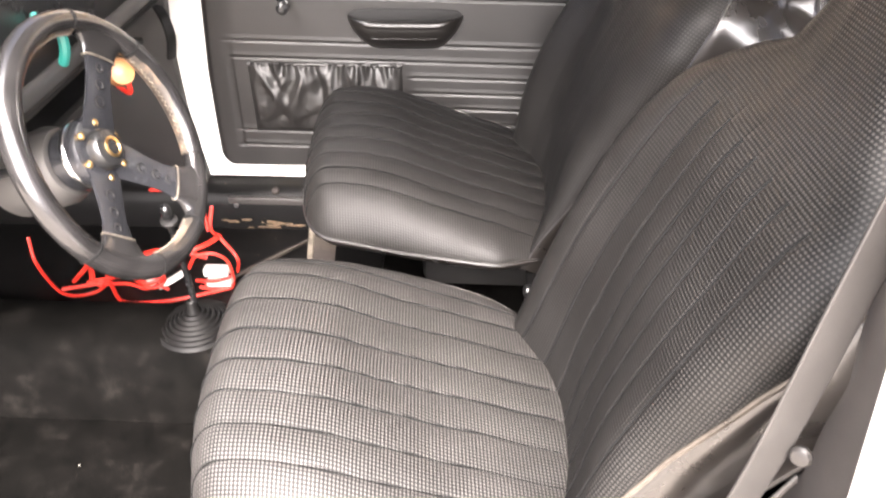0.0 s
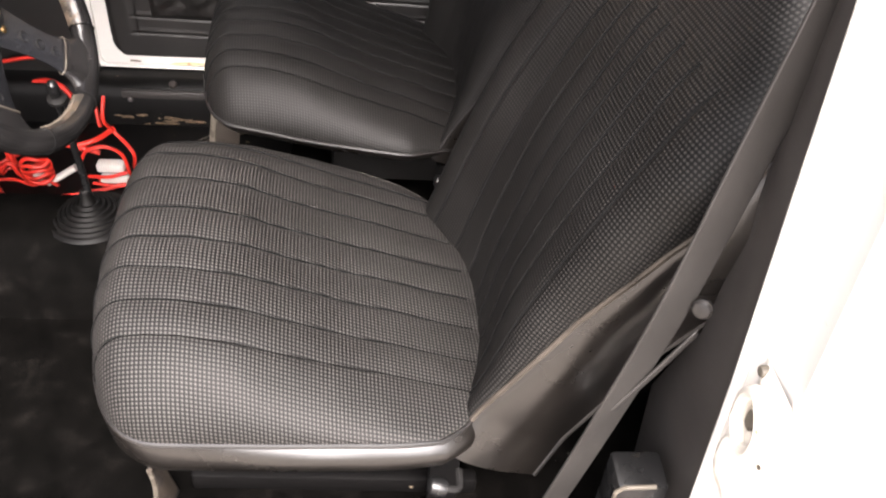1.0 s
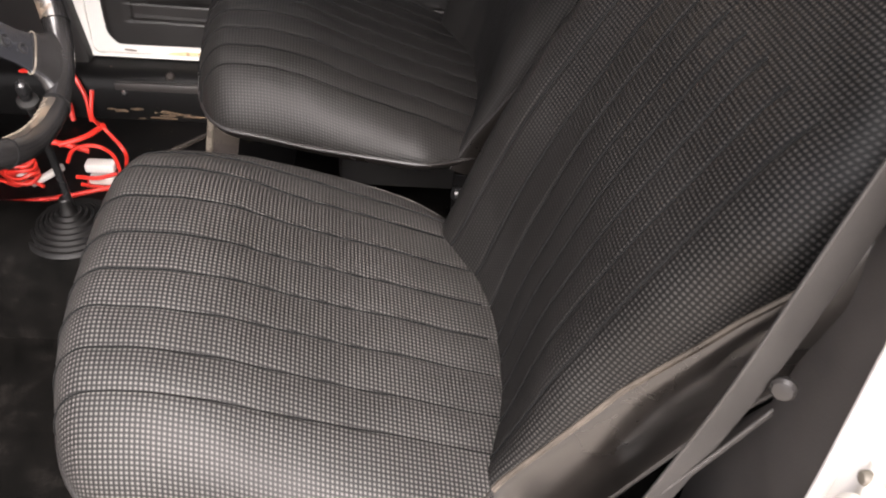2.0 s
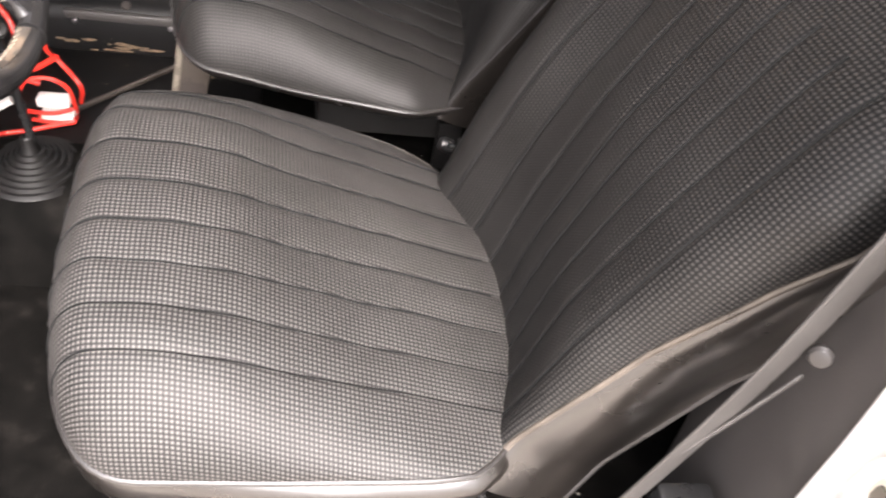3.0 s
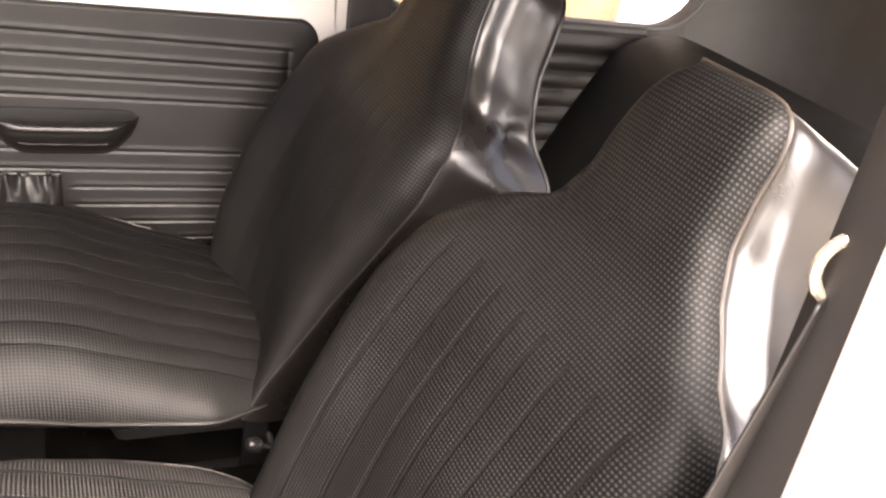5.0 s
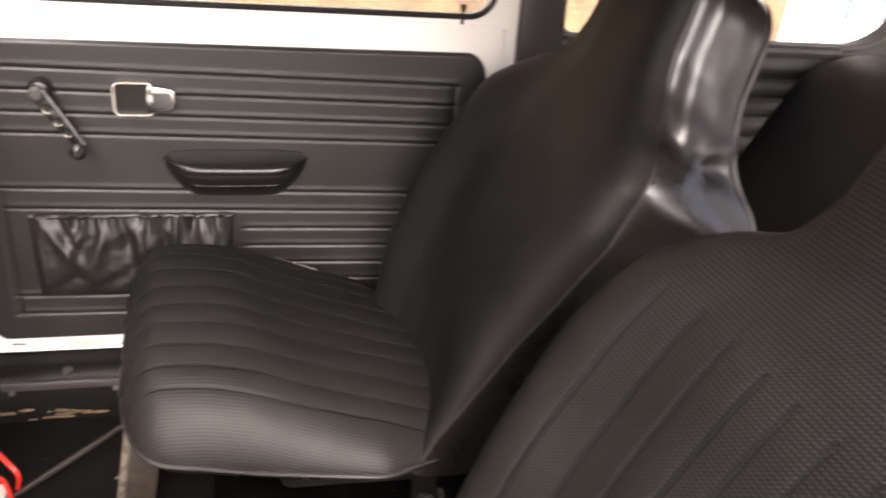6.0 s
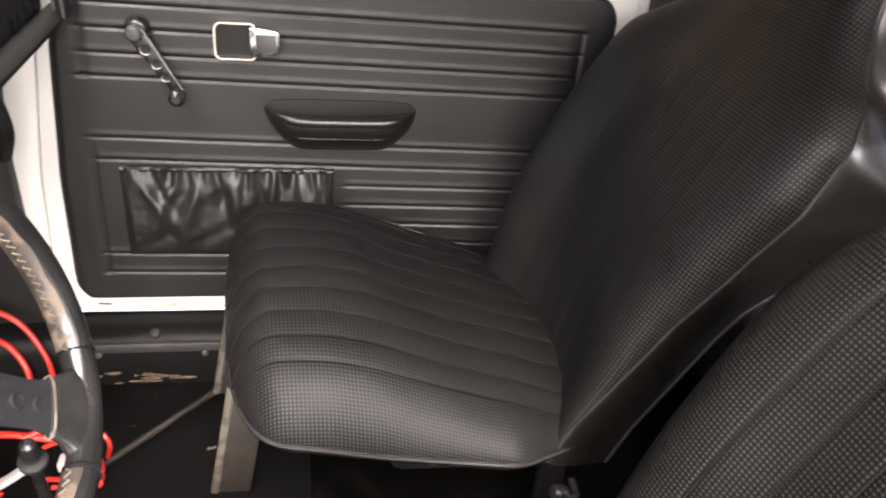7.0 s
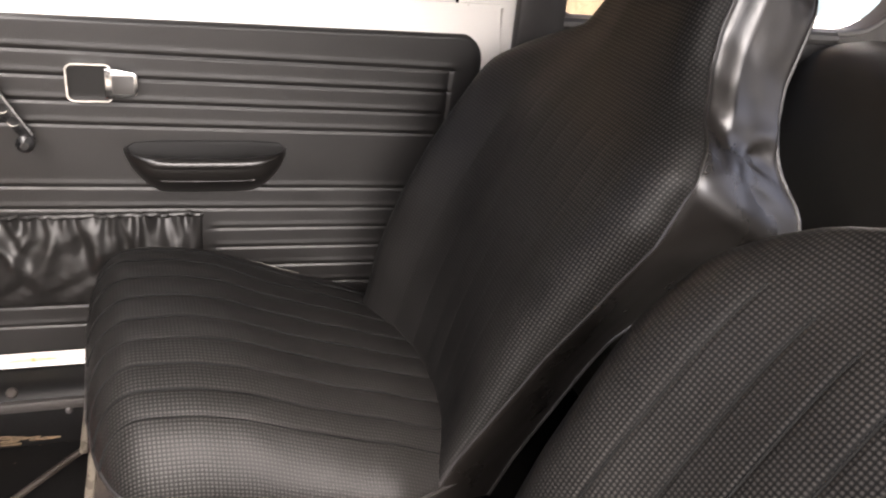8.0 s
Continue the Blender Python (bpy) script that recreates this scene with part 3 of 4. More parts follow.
for x in np.linspace(-0.6, 2.2, 150):
    row = []
    for y, z in [(1.125, -0.01), (1.128, 0.03), (1.132, 0.07), (1.140, 0.096), (1.152, 0.107), (1.18, 0.110), (1.25, 0.111)]:
        row.append((x, y + 0.0015 * noise.noise((x * 20, z * 20, 1)), z))
    rows.append(row)
part("channel", grid(rows), BLACK_PAINT, sill, "", 50)
part("strip", box(0.215, 0.470, 1.129, 1.142, 0.076, 0.096, 0.004), TRIM, sill, "dull grey metal strip")
for x in (0.235, 0.425):
    part("screw", lathe([(0.001, 0.004), (0.005, 0.003), (0.006, 0.0), (0.006, -0.003)], (x, 1.128, 0.074), (0, -1, 0), 10), STEEL, sill)
part("bolt", lathe([(0.002, 0.005), (0.008, 0.004), (0.010, 0.0), (0.010, -0.004)], (0.335, 1.150, 0.106), (0, -0.7, 0.7), 10), TAN_METAL, sill)
rng = random.Random(5)
for k in range(13):
    cx, cz = rng.uniform(0.20, 0.40), rng.uniform(0.004, 0.035)
    rx, rz = rng.uniform(0.006, 0.026), rng.uniform(0.0012, 0.0034)
    chip = [(cx + rx * rng.uniform(0.6, 1.1) * math.cos(t), cz + rz * rng.uniform(0.5, 1.2) * math.sin(t)) for t in np.linspace(0, 2 * math.pi, 11, endpoint=False)]
    part("paint_chip", plate(chip, "y", 1.1235 + 0.06 * max(0, cz - 0.03), 0.0025, 0), CHIP, sill, "bare rusty metal where paint has chipped")
solo("sill", box(-0.6, 2.2, -0.16, -0.055, -0.03, 0.115, 0.012), BLACK_PAINT, (0, 0, 0), "black painted sill under the open doorway", "sill", kind="structure")

# ---- passenger door ----
Y = 1.20
door = thing("door_1", (0.65, Y, 0.13), "closed white car door with a dark grey pleated vinyl panel", "car door", kind="structure")


def ring_plate(outer, inner, axis, at, thick):
    """A plate with one opening through it; both outlines have the same number of points."""
    n = len(outer)
    put = {"y": lambda a, b, o: (a, at + o, b), "x": lambda a, b, o: (at + o, a, b)}[axis]
    V = [put(a, b, o) for o in (0, thick) for line in (outer, inner) for a, b in line]
    Fc = []
    for k in range(n):
        j = (k + 1) % n
        Fc += [(k, j, n + j, n + k), (2 * n + k, 3 * n + k, 3 * n + j, 2 * n + j), (k, 2 * n + k, 2 * n + j, j), (n + k, n + j, 3 * n + j, 3 * n + k)]
    return V, Fc


# lower shell of the door, and the frame of its window
shell = plate([(0.196, 0.622), (0.169, 0.40), (0.160, 0.20), (0.158, 0.140), (0.166, 0.126), (1.13, 0.123), (1.185, 0.20), (1.19, 0.60), (1.165, 0.80), (0.24, 0.80)], "y", Y + 0.012, 0.05, 0.0012)
skin = part("door_shell", shell, WHITE, door, "white painted steel door shell")
part("chip", plate([(0.224, 0.1315), (0.236, 0.1300), (0.250, 0.1295), (0.252, 0.1325), (0.238, 0.1345), (0.226, 0.1350)], "y", Y + 0.0112, 0.003, 0), CHIP, skin, "chip in the paint down to dark metal")
part("stain", plate([(0.318, 0.1265), (0.335, 0.1250), (0.372, 0.1255), (0.405, 0.1270), (0.400, 0.1320), (0.360, 0.1335), (0.330, 0.1310)], "y", Y + 0.0112, 0.003, 0), YELLOWED, skin, "yellow rust stain on the paint")
part("window_frame", ring_plate(round_rect(0.22, 1.185, 0.79, 1.16, (0.02, 0.03, 0.1, 0.1)), round_rect(0.275, 1.145, 0.815, 1.11, (0.04, 0.05, 0.08, 0.08)), "y", Y + 0.016, 0.03), WHITE, door, "white window frame")
part("window_seal", tube([(a, Y + 0.02, b) for a, b in round_rect(0.272, 1.148, 0.812, 1.113, (0.04, 0.05, 0.08, 0.08), 8)], 0.006, 8, closed=True), RUBBER, door)
pane = part("pane", box(0.27, 1.15, Y + 0.028, Y + 0.032, 0.81, 1.115, 0), GLASS, door)
pane.visible_shadow = False
part("lock_knob", lathe([(0.003, -0.012), (0.003, 0.012), (0.0055, 0.014), (0.0065, 0.020), (0.004, 0.024)], (1.085, Y + 0.012, 0.812), (0, 0, 1), 12), PLASTIC, door)


def card_height(x, z):
    """Relief of the pleated panel: stitched lines with soft pads between."""
    h = 0.0
    lines = [(0.697, 0.262, 1.083), (0.658, 0.268, 1.080), (0.618, 0.268, 1.072), (0.580, 0.262, 1.060)]
    lines += [(0.473, 0.262, 1.125), (0.433, 0.272, 1.125)]
    lines += [(0.433 - 0.0385 * k, 0.690, 1.12) for k in range(1, 7)]
    lines += [(0.246, 0.262, 0.69), (0.206, 0.262, 1.12)]
    for zr, xa, xb in lines:
        zr = zr - 0.020 * (x - 0.5)
        if xa - 0.02 < x < xb + 0.02:
            m = np.clip((x - xa) / 0.012 + 1, 0, 1) * np.clip((xb - x) / 0.012 + 1, 0, 1)
            h -= 0.0026 * m * math.exp(-(((z - zr) / 0.0026) ** 2))
            h += 0.0011 * m * math.exp(-(((z - zr - 0.0075) / 0.0050) ** 2))
    for xv, za, zb in ((0.262, 0.58, 0.697), (0.258, 0.206, 0.473), (1.083, 0.57, 0.685)):
        if za < z < zb:
            h -= 0.0035 * math.exp(-(((x - xv) / 0.004) ** 2))
    return h


zs = np.unique(np.round(np.r_[np.linspace(0.149, 0.748, 440), [0.473 + o for o in (-0.003, 0, 0.003)]], 4))
xsd = np.unique(np.round(np.r_[np.linspace(0.185, 1.14, 110), [0.258 + o for o in (-0.006, -0.003, 0, 0.003, 0.006)], [1.083 + o for o in (-0.006, -0.003, 0, 0.003, 0.006)]], 4))
left_edge = table([0.15, 0.19, 0.40, 0.63, 0.75], [0.226, 0.194, 0.198, 0.216, 0.24], 0.02)


def card_x(x, z):
    lo, hi = float(left_edge(z)), 1.142
    if z < 0.19:
        lo = 0.194 + 0.035 * (1 - math.sqrt(max(0, 1 - ((0.19 - z) / 0.042) ** 2)))
    if z > 0.70:
        hi = 1.142 - 0.05 * (1 - math.sqrt(max(0, 1 - ((z - 0.70) / 0.05) ** 2)))
    return lo + (x - xsd[0]) / (xsd[-1] - xsd[0]) * (hi - lo)


P = []
for z in zs:
    row = []
    for x in xsd:
        X = card_x(x, z)
        rim = min((x - xsd[0]) / 0.012, (xsd[-1] - x) / 0.012, (z - zs[0]) / 0.008, (zs[-1] - z) / 0.008, 1.0)
        row.append((X, Y + 0.010 - 0.010 * math.sqrt(max(0.0, 1 - (1 - max(rim, 0)) ** 2)) - card_height(X, z) + 0.0012 * noise.noise((X * 5, z * 5, 0)), z))
    P.append(row)
part("door_panel", grid(P), CARD, door, "dark grey vinyl panel with horizontal pleats", 70)
# door pull: a thick rounded grip over a tapering bowl, hollow behind its lip
rows = []
for t in np.linspace(0, 1, 21):
    row = []
    for a in np.linspace(0, 1, 61):
        w = abs(2 * a - 1)
        full_ = (1 - w**6) ** 0.6
        out = 0.052 * full_ * (math.cos(0.5 * math.pi * max(0.0, t - 0.12) / 0.88)) ** 0.8 + 0.006 * full_
        x = 0.674 + (0.130 - 0.034 * t**1.8) * (2 * a - 1)
        z = 0.556 - 0.020 * (1 - w**5) - 0.012 * w**14 - t * (0.090 - 0.020 * (1 - w**5) - 0.012 * w**14) * (1 - 0.25 * w**8)
        row.append((x, Y - 0.001 - out, z))
    rows.append(row)
pull = part("door_pull", grid(rows), PULL, door, "glossy black scooped door pull", 60)
part("grip_edge", tube([Vector(rows[0][k]) + Vector((0, 0.008, -0.002)) for k in range(3, 58, 2)], [0.003 + 0.007 * min(1.0, min(k, 27 - k) / 4) for k in range(28)], 12), PULL, pull)
part("ridge", tube([Vector(rows[9][k]) + Vector((0, -0.0003, 0)) for k in range(12, 50, 2)], 0.0007, 6), PULL, pull)
# Flat black plate: shade inside the pull, put into its colour.
part("scoop_shade", plate([(0.550, 0.546), (0.560, 0.553), (0.600, 0.556), (0.750, 0.556), (0.790, 0.553), (0.799, 0.546), (0.775, 0.490), (0.575, 0.490)], "y", Y - 0.006, 0.004, 0.001), RUBBER, pull)
# inner release in its frame
bez = part("release_frame", ring_plate(round_rect(0.470, 0.535, 0.622, 0.683, (0.012, 0.008, 0.008, 0.012)), round_rect(0.4730, 0.532, 0.6252, 0.6798, (0.0095, 0.005, 0.005, 0.0095)), "y", Y - 0.013, 0.013), CHROME, door, "chrome release surround", 40)
# No real recess here: the near-black colour supplies the cup's shade.
part("cup", plate(round_rect(0.4735, 0.532, 0.6255, 0.6795, (0.009, 0.005, 0.005, 0.009)), "y", Y - 0.004, 0.003, 0), BOOT, bez, "flat plate coloured with the finger cup's shade")
lever = part("lever", plate([(0.526, 0.629), (0.545, 0.630), (0.568, 0.634), (0.573, 0.640), (0.574, 0.653), (0.573, 0.667), (0.568, 0.672), (0.545, 0.676), (0.526, 0.677)], "y", Y - 0.019, 0.014, 0.002), CHROME, bez, "chrome lever")
part("lever_pad", plate(round_rect(0.536, 0.5675, 0.639, 0.667, (0.002, 0.002, 0.002, 0.002), 3), "y", Y - 0.0205, 0.0025, 0.0006), COLUMN, lever, "grey inlay")
# window crank
crank = part("window_crank", lathe([(0.019, 0.0), (0.019, 0.016), (0.015, 0.026), (0.006, 0.030)], (0.356, Y, 0.668), (0, -1, 0), 20), PLASTIC, door, "black window crank with chrome arm")
p0, p1 = Vector((0.356, Y - 0.032, 0.668)), Vector((0.414, Y - 0.040, 0.574))
ax = (p1 - p0).normalized()
sd = Vector((ax.z, 0, -ax.x)).normalized()
outline = [p0 + sd * (0.0135 * math.cos(a)) - ax * (0.0135 * math.sin(a)) for a in np.linspace(0, math.pi, 10)] + [p1 - sd * (0.0085 * math.cos(a)) + ax * (0.0085 * math.sin(a)) for a in np.linspace(0, math.pi, 8)]
arm = part("arm", plate([(c.x, c.z) for c in outline], "y", Y - 0.040, 0.009, 0.002), PLASTIC, crank, "dark tapering arm")
part("edge", tube([Vector((c.x, Y - 0.0405, c.z)) for c in (p0 - sd * 0.0125, p0.lerp(p1, 0.5) - sd * 0.0105, p1 - sd * 0.0082)], 0.0011, 6), STEEL, arm, "bright steel edge along one side")
for t in (0.26, 0.50, 0.72):
    c = p0.lerp(p1, t)
    w0 = 0.0088 - 0.0022 * t
    part("recess", lathe([(w0, 0.0), (w0, 0.0012), (w0 * 0.7, 0.0006), (0.001, 0.0)], Vector((c.x, Y - 0.0402, c.z)), (0, -1, 0), 16), RUBBER, arm)
    part("inset", tube([Vector((c.x + w0 * math.cos(a), Y - 0.0412, c.z + w0 * math.sin(a))) for a in np.linspace(radians(165), radians(320), 12)], [0.0004 + 0.0016 * math.sin(math.pi * k / 11) for k in range(12)], 6), CHROME, arm, "bright rim of a hollow")
part("cap", lathe([(0.0125, 0.0), (0.0125, 0.006), (0.009, 0.010), (0.002, 0.011)], (p0.x, Y - 0.040, p0.z), (0, -1, 0), 20), COLUMN, crank, "grey domed cap")
part("knob", lathe([(0.006, 0), (0.008, 0.010), (0.013, 0.016), (0.013, 0.028), (0.006, 0.034)], p1 - Vector((0, 0, 0)), (0, -1, 0), 18), PLASTIC, crank)
# gathered map pocket
FOLDS = ((0.06, 0.30, 0.011), (0.16, 0.12, -0.008), (0.27, -0.20, 0.012), (0.38, -0.16, 0.013), (0.44, 0.10, -0.010), (0.53, -0.02, 0.010), (0.63, 0.08, -0.008), (0.72, -0.06, 0.010), (0.84, 0.06, 0.008), (0.93, -0.10, 0.007))
P = []
for t in np.linspace(0, 1, 40):
    row = []
    for a in np.linspace(0, 1, 120):
        x = 0.300 + 0.362 * a
        z = 0.424 - 0.172 * t
        edge = min(1.0, a / 0.04, (1 - a) / 0.04, (1 - t) / 0.06)
        gather = 0.010 * math.exp(-((t / 0.20) ** 2)) * noise.noise((a * 24, t * 2, 4.0)) + 0.0035 * math.exp(-((t / 0.1) ** 2)) * math.sin(a * 82 + 3 * noise.noise((a * 7, 0, 1)))
        sag = 0.026 * math.sin(math.pi * min(1, t * 0.9 + 0.1)) ** 0.8
        crease = 0.004 * noise.noise((a * 9 + t * 4, t * 4, 2.0)) + 0.0015 * noise.noise((a * 28, t * 13, 6.0))
        for a0, slant, size in FOLDS:
            crease += size * math.exp(-(((a - a0 - slant * t) / (0.016 + 0.055 * t)) ** 2)) * math.exp(-((t / 0.75) ** 4))
        row.append((x, Y - 0.004 - max(0.0, edge) ** 0.5 * (0.006 + sag * 0.5 + gather + crease * min(1, t * 4)), z - 0.006 * math.exp(-((t / 0.12) ** 2)) * noise.noise((a * 22, 1.0, 0))))
    P.append(row)
pocket = part("map_pocket", grid(P), POCKET, door, "gathered glossy black vinyl map pocket", 70)
part("hem", tube([(0.300 + 0.362 * a, Y - 0.009 - 0.008 * noise.noise((a * 26, 0, 4.0)), 0.425 + 0.003 * noise.noise((a * 18, 3, 0))) for a in np.linspace(0, 1, 80)], 0.005, 8), POCKET, pocket)

# ---- hinge post, kick panel, dash ----
post = thing("pillar_1", (0.16, 1.21, 0.1), "white painted front door post", "pillar", kind="structure")
part("post", plate([(0.105, 0.56), (0.100, 0.40), (0.100, 0.27), (0.110, 0.115), (1.2, 0.111), (1.2, 0.119), (0.170, 0.121), (0.157, 0.132), (0.157, 0.20), (0.166, 0.40), (0.193, 0.622), (0.237, 0.82), (0.17, 0.82)], "y", Y + 0.010, 0.07, 0.0012), WHITE, post)
solo("kick_panel", plate([(-0.55, 0.0), (0.158, 0.0), (0.152, 0.13), (0.140, 0.22), (0.131, 0.31), (0.128, 0.47), (0.140, 0.60), (0.152, 0.85), (-0.55, 0.85)], "y", 1.185, 0.065, 0.008), CARD, (0, 0, 0), "dark grey panel beside the passenger footwell", "panel", kind="structure")
part("door_stop", tube(smooth_path([(0.118, 1.19, 0.56), (0.145, 1.15, 0.545), (0.150, 1.15, 0.50), (0.125, 1.19, 0.44)]), 0.012, 8, flat=0.5), RUBBER, post, "black rubber seal")
solo("bulkhead", box(-0.76, -0.55, -0.1, 1.28, 0.0, 0.95, 0.01), RUBBER, (0, 0, 0), "black front bulkhead behind the dashboard", "bulkhead", kind="structure")
dash = thing("dashboard", (0.1, 0.58, 0.66), "black car dashboard with a padded lower edge", "dashboard")
part("face", box(-0.5, 0.235, -0.02, 1.165, 0.685, 0.87, 0.02), PLASTIC, dash)
for k, (x, z, rad) in enumerate(((0.245, 0.690, 0.017), (0.226, 0.668, 0.016), (0.203, 0.652, 0.016))):
    part("padded_roll", tube([(x, y, z) for y in np.linspace(0.0, 1.182, 30)], rad, 12, flat=0.8), RUBBER, dash, "padded vinyl lower edge" if k == 0 else "")
strip = part("end_strip", box(0.248, 0.272, 1.140, 1.186, 0.688, 0.86, 0.008), PLASTIC, dash, "black end strip beside the door")
# Two grey tubes paint in the strip's vertical highlights.
for x in (0.253, 0.265):
    part("highlight_line", tube([(x, 1.139, 0.692), (x, 1.139, 0.855)], 0.0022, 8), COLUMN, strip, "grey line painting in a highlight")
part("screw", lathe([(0.001, 0.004), (0.004, 0.003), (0.005, 0.0)], (0.255, 1.138, 0.690), (0, -1, 0), 10), CHROME, strip)
part("tray", box(-0.45, 0.10, 0.45, 1.12, 0.50, 0.515, 0.004), RUBBER, dash)

# ---- steering wheel and column ----
WC, WA = Vector((0.341, 0.425, 0.616)), radians(21.7)
n_ = Vector((math.cos(WA), -0.07, math.sin(WA))).normalized()
u_ = Vector((0, 1, 0)).cross(n_).normalized()
u_ = -u_ if u_.z < 0 else u_
w_ = n_.cross(u_).normalized()
WR = 0.176


def on_wheel(r, deg, h=0.0):
    t = radians(deg)
    return WC + r * (math.cos(t) * u_ + math.sin(t) * w_) + h * n_


wheel = thing("steering_wheel", tuple(WC), "worn black sports steering wheel with three drilled spokes", "steering wheel")
rim = part("rim", tube([on_wheel(WR, d) for d in range(0, 360, 4)], [0.0165 + 0.0006 * math.sin(radians(d * 3)) for d in range(0, 360, 4)], 18, closed=True), RIM, wheel, "glossy black leather rim")


def rim_skin(d, phi, lift=0.0):
    """A point on the rim's skin: phi 0 faces the driver, 90 the hub."""
    p = radians(phi)
    return on_wheel(WR - (0.0167 + lift) * math.sin(p), d, (0.0167 + lift) * math.cos(p))


SPOKES = (-42, 133, 214)
for k, d0 in enumerate(SPOKES):
    d1 = SPOKES[(k + 1) % 3] + (360 if k == 2 else 0)
    lo, hi = d0 + 21, d1 - 21
    worn = [[rim_skin(d, phi, 0.0007 + 0.0004 * noise.noise((d * 0.2, phi * 0.05, 1))) for phi in np.linspace(52 + 12 * noise.noise((d * 0.09, 0, k)), 138, 9)] for d in np.linspace(lo, hi, 40)]
    patch = part("worn_patch", grid(worn), RIM_WORN, rim, "leather worn through to brown")
    zig = [rim_skin(d, 92 + (10 if j % 2 else -10), 0.0016) for j, d in enumerate(np.linspace(lo, hi, int((hi - lo) / 1.5)))]
    part("stitching", tube(zig, 0.0009, 5), STITCH, patch, "cream zigzag stitching")
    for d in (lo - 1, hi + 1):
        part("wrap_joint", tube([rim_skin(d + 1.2 * math.sin(radians(phi)), phi, 0.0003) for phi in range(0, 360, 15)], 0.0011, 6, closed=True), THREAD, rim)
for d in SPOKES:
    e = []
    t = radians(d)
    dirv = math.cos(t) * u_ + math.sin(t) * w_
    sdv = n_.cross(dirv)
    for r, wd, th in ((0.028, 0.031, 0.002), (0.055, 0.027, 0.002), (0.085, 0.0235, 0.002), (0.110, 0.0230, 0.002), (0.130, 0.0260, 0.0025), (0.140, 0.0300, 0.003)):
        dip = -0.030 * (1 - r / 0.18)
        e.append([WC + dirv * r + sdv * s_ * wd + n_ * (dip + k_ * th) for s_, k_ in ((-1, -0.6), (-0.9, -1), (0.9, -1), (1, -0.6), (1, 0.6), (0.9, 1), (-0.9, 1), (-1, 0.6))])
    sp = part("spoke", grid(e, wrap=True), SPOKE, wheel, "black anodised spoke", 30)
    for r in (0.070, 0.095, 0.119):
        part("hole", lathe([(0.0085 - 0.03 * (r - 0.07), -0.0005), (0.0085 - 0.03 * (r - 0.07), 0.0028), (0.0072 - 0.03 * (r - 0.07), 0.0032), (0.0068 - 0.03 * (r - 0.07), 0.0006)], on_wheel(r, d, -0.030 * (1 - r / 0.18) + 0.0005), n_, 16), RUBBER, sp)
    # leather-wrapped foot of the spoke, flaring into the rim
    e = []
    for r, wd, th in ((0.131, 0.0285, 0.0035), (0.133, 0.0295, 0.0062), (0.140, 0.0305, 0.0078), (0.150, 0.0350, 0.0095), (0.160, 0.0440, 0.0125), (0.170, 0.0560, 0.0150), (0.178, 0.0640, 0.0120)):
        dip = -0.030 * (1 - r / 0.18)
        e.append([WC + dirv * (r - 0.10 * (wd * math.cos(a)) ** 2 / 0.064) + sdv * wd * math.copysign(abs(math.cos(a)) ** 0.6, math.cos(a)) + n_ * (dip + th * math.copysign(abs(math.sin(a)) ** 0.7, math.sin(a))) for a in np.linspace(0, 2 * math.pi, 24, endpoint=False)])
    foot = part("spoke_foot", grid(e, wrap=True), RIM, wheel, "smooth leather-wrapped foot of the spoke", 60)
    # Pale colour paints the highlight along the spoke foot's hem.
    part("hem", tube([Vector(c) for c in e[1]], 0.0012, 6, closed=True), EDGE_METAL, foot, "hem coloured pale for its highlight")
hub = part("hub", lathe([(0.046, -0.075), (0.050, -0.045), (0.050, -0.030), (0.048, -0.026), (0.030, -0.024)], WC, n_, 28), SPOKE, wheel)
part("trim_ring", lathe([(0.0505, -0.052), (0.0520, -0.050), (0.0520, -0.045), (0.0505, -0.043)], WC, n_, 28), CHROME, hub, "chrome ring round the boss")
part("horn_button", lathe([(0.030, -0.026), (0.030, -0.014), (0.026, -0.008), (0.012, -0.004), (0.003, -0.003)], WC, n_, 24), PLASTIC, hub)
part("emblem_ring", lathe([(0.015, -0.006), (0.015, -0.003), (0.012, -0.002), (0.011, -0.005)], WC, n_, 20), GOLD, hub, "brass-coloured emblem ring")
for k in range(6):
    part("bolt", lathe([(0.0045, -0.026), (0.0055, -0.021), (0.003, -0.019)], on_wheel(0.040, 30 + 60 * k), n_, 10), GOLD, hub, "brass-coloured bolt")
column = thing("steering_column", tuple(WC - n_ * 0.3), "grey steering column shroud with black stalks", "steering column")
part("shroud", lathe([(0.050, -0.19), (0.056, -0.18), (0.058, -0.10), (0.050, -0.080), (0.030, -0.076)], WC, n_, 28), COLUMN, column, "scuffed grey metal shroud")
part("shaft", tube([WC - n_ * 0.22, WC - n_ * 0.75], 0.020, 14), RUBBER, column)
part("stalk", tube(smooth_path([WC - n_ * 0.12, WC - n_ * 0.105 + w_ * -0.08 + u_ * 0.02, WC - n_ * 0.085 - w_ * 0.15 + u_ * 0.03]), [0.006] * 17, 8), PLASTIC, column)
part("stalk", tube(smooth_path([WC - n_ * 0.12, WC - n_ * 0.105 + w_ * 0.08 + u_ * 0.04, WC - n_ * 0.085 + w_ * 0.14 + u_ * 0.06]), [0.006] * 17, 8), PLASTIC, column)

# ---- gear lever ----
gear = thing("gear_lever", (0.32, 0.58, 0.17), "black gear lever with a ribbed rubber boot on the tunnel", "gear lever")
rings = [(0.074, 0.0)]
for k in range(7):
    r = 0.072 - 0.0085 * k
    rings += [(r, 0.004 + 0.0050 * k), (r - 0.001, 0.0080 + 0.0050 * k), (r - 0.005, 0.0085 + 0.0050 * k), (r - 0.007, 0.0055 + 0.0050 * k)]
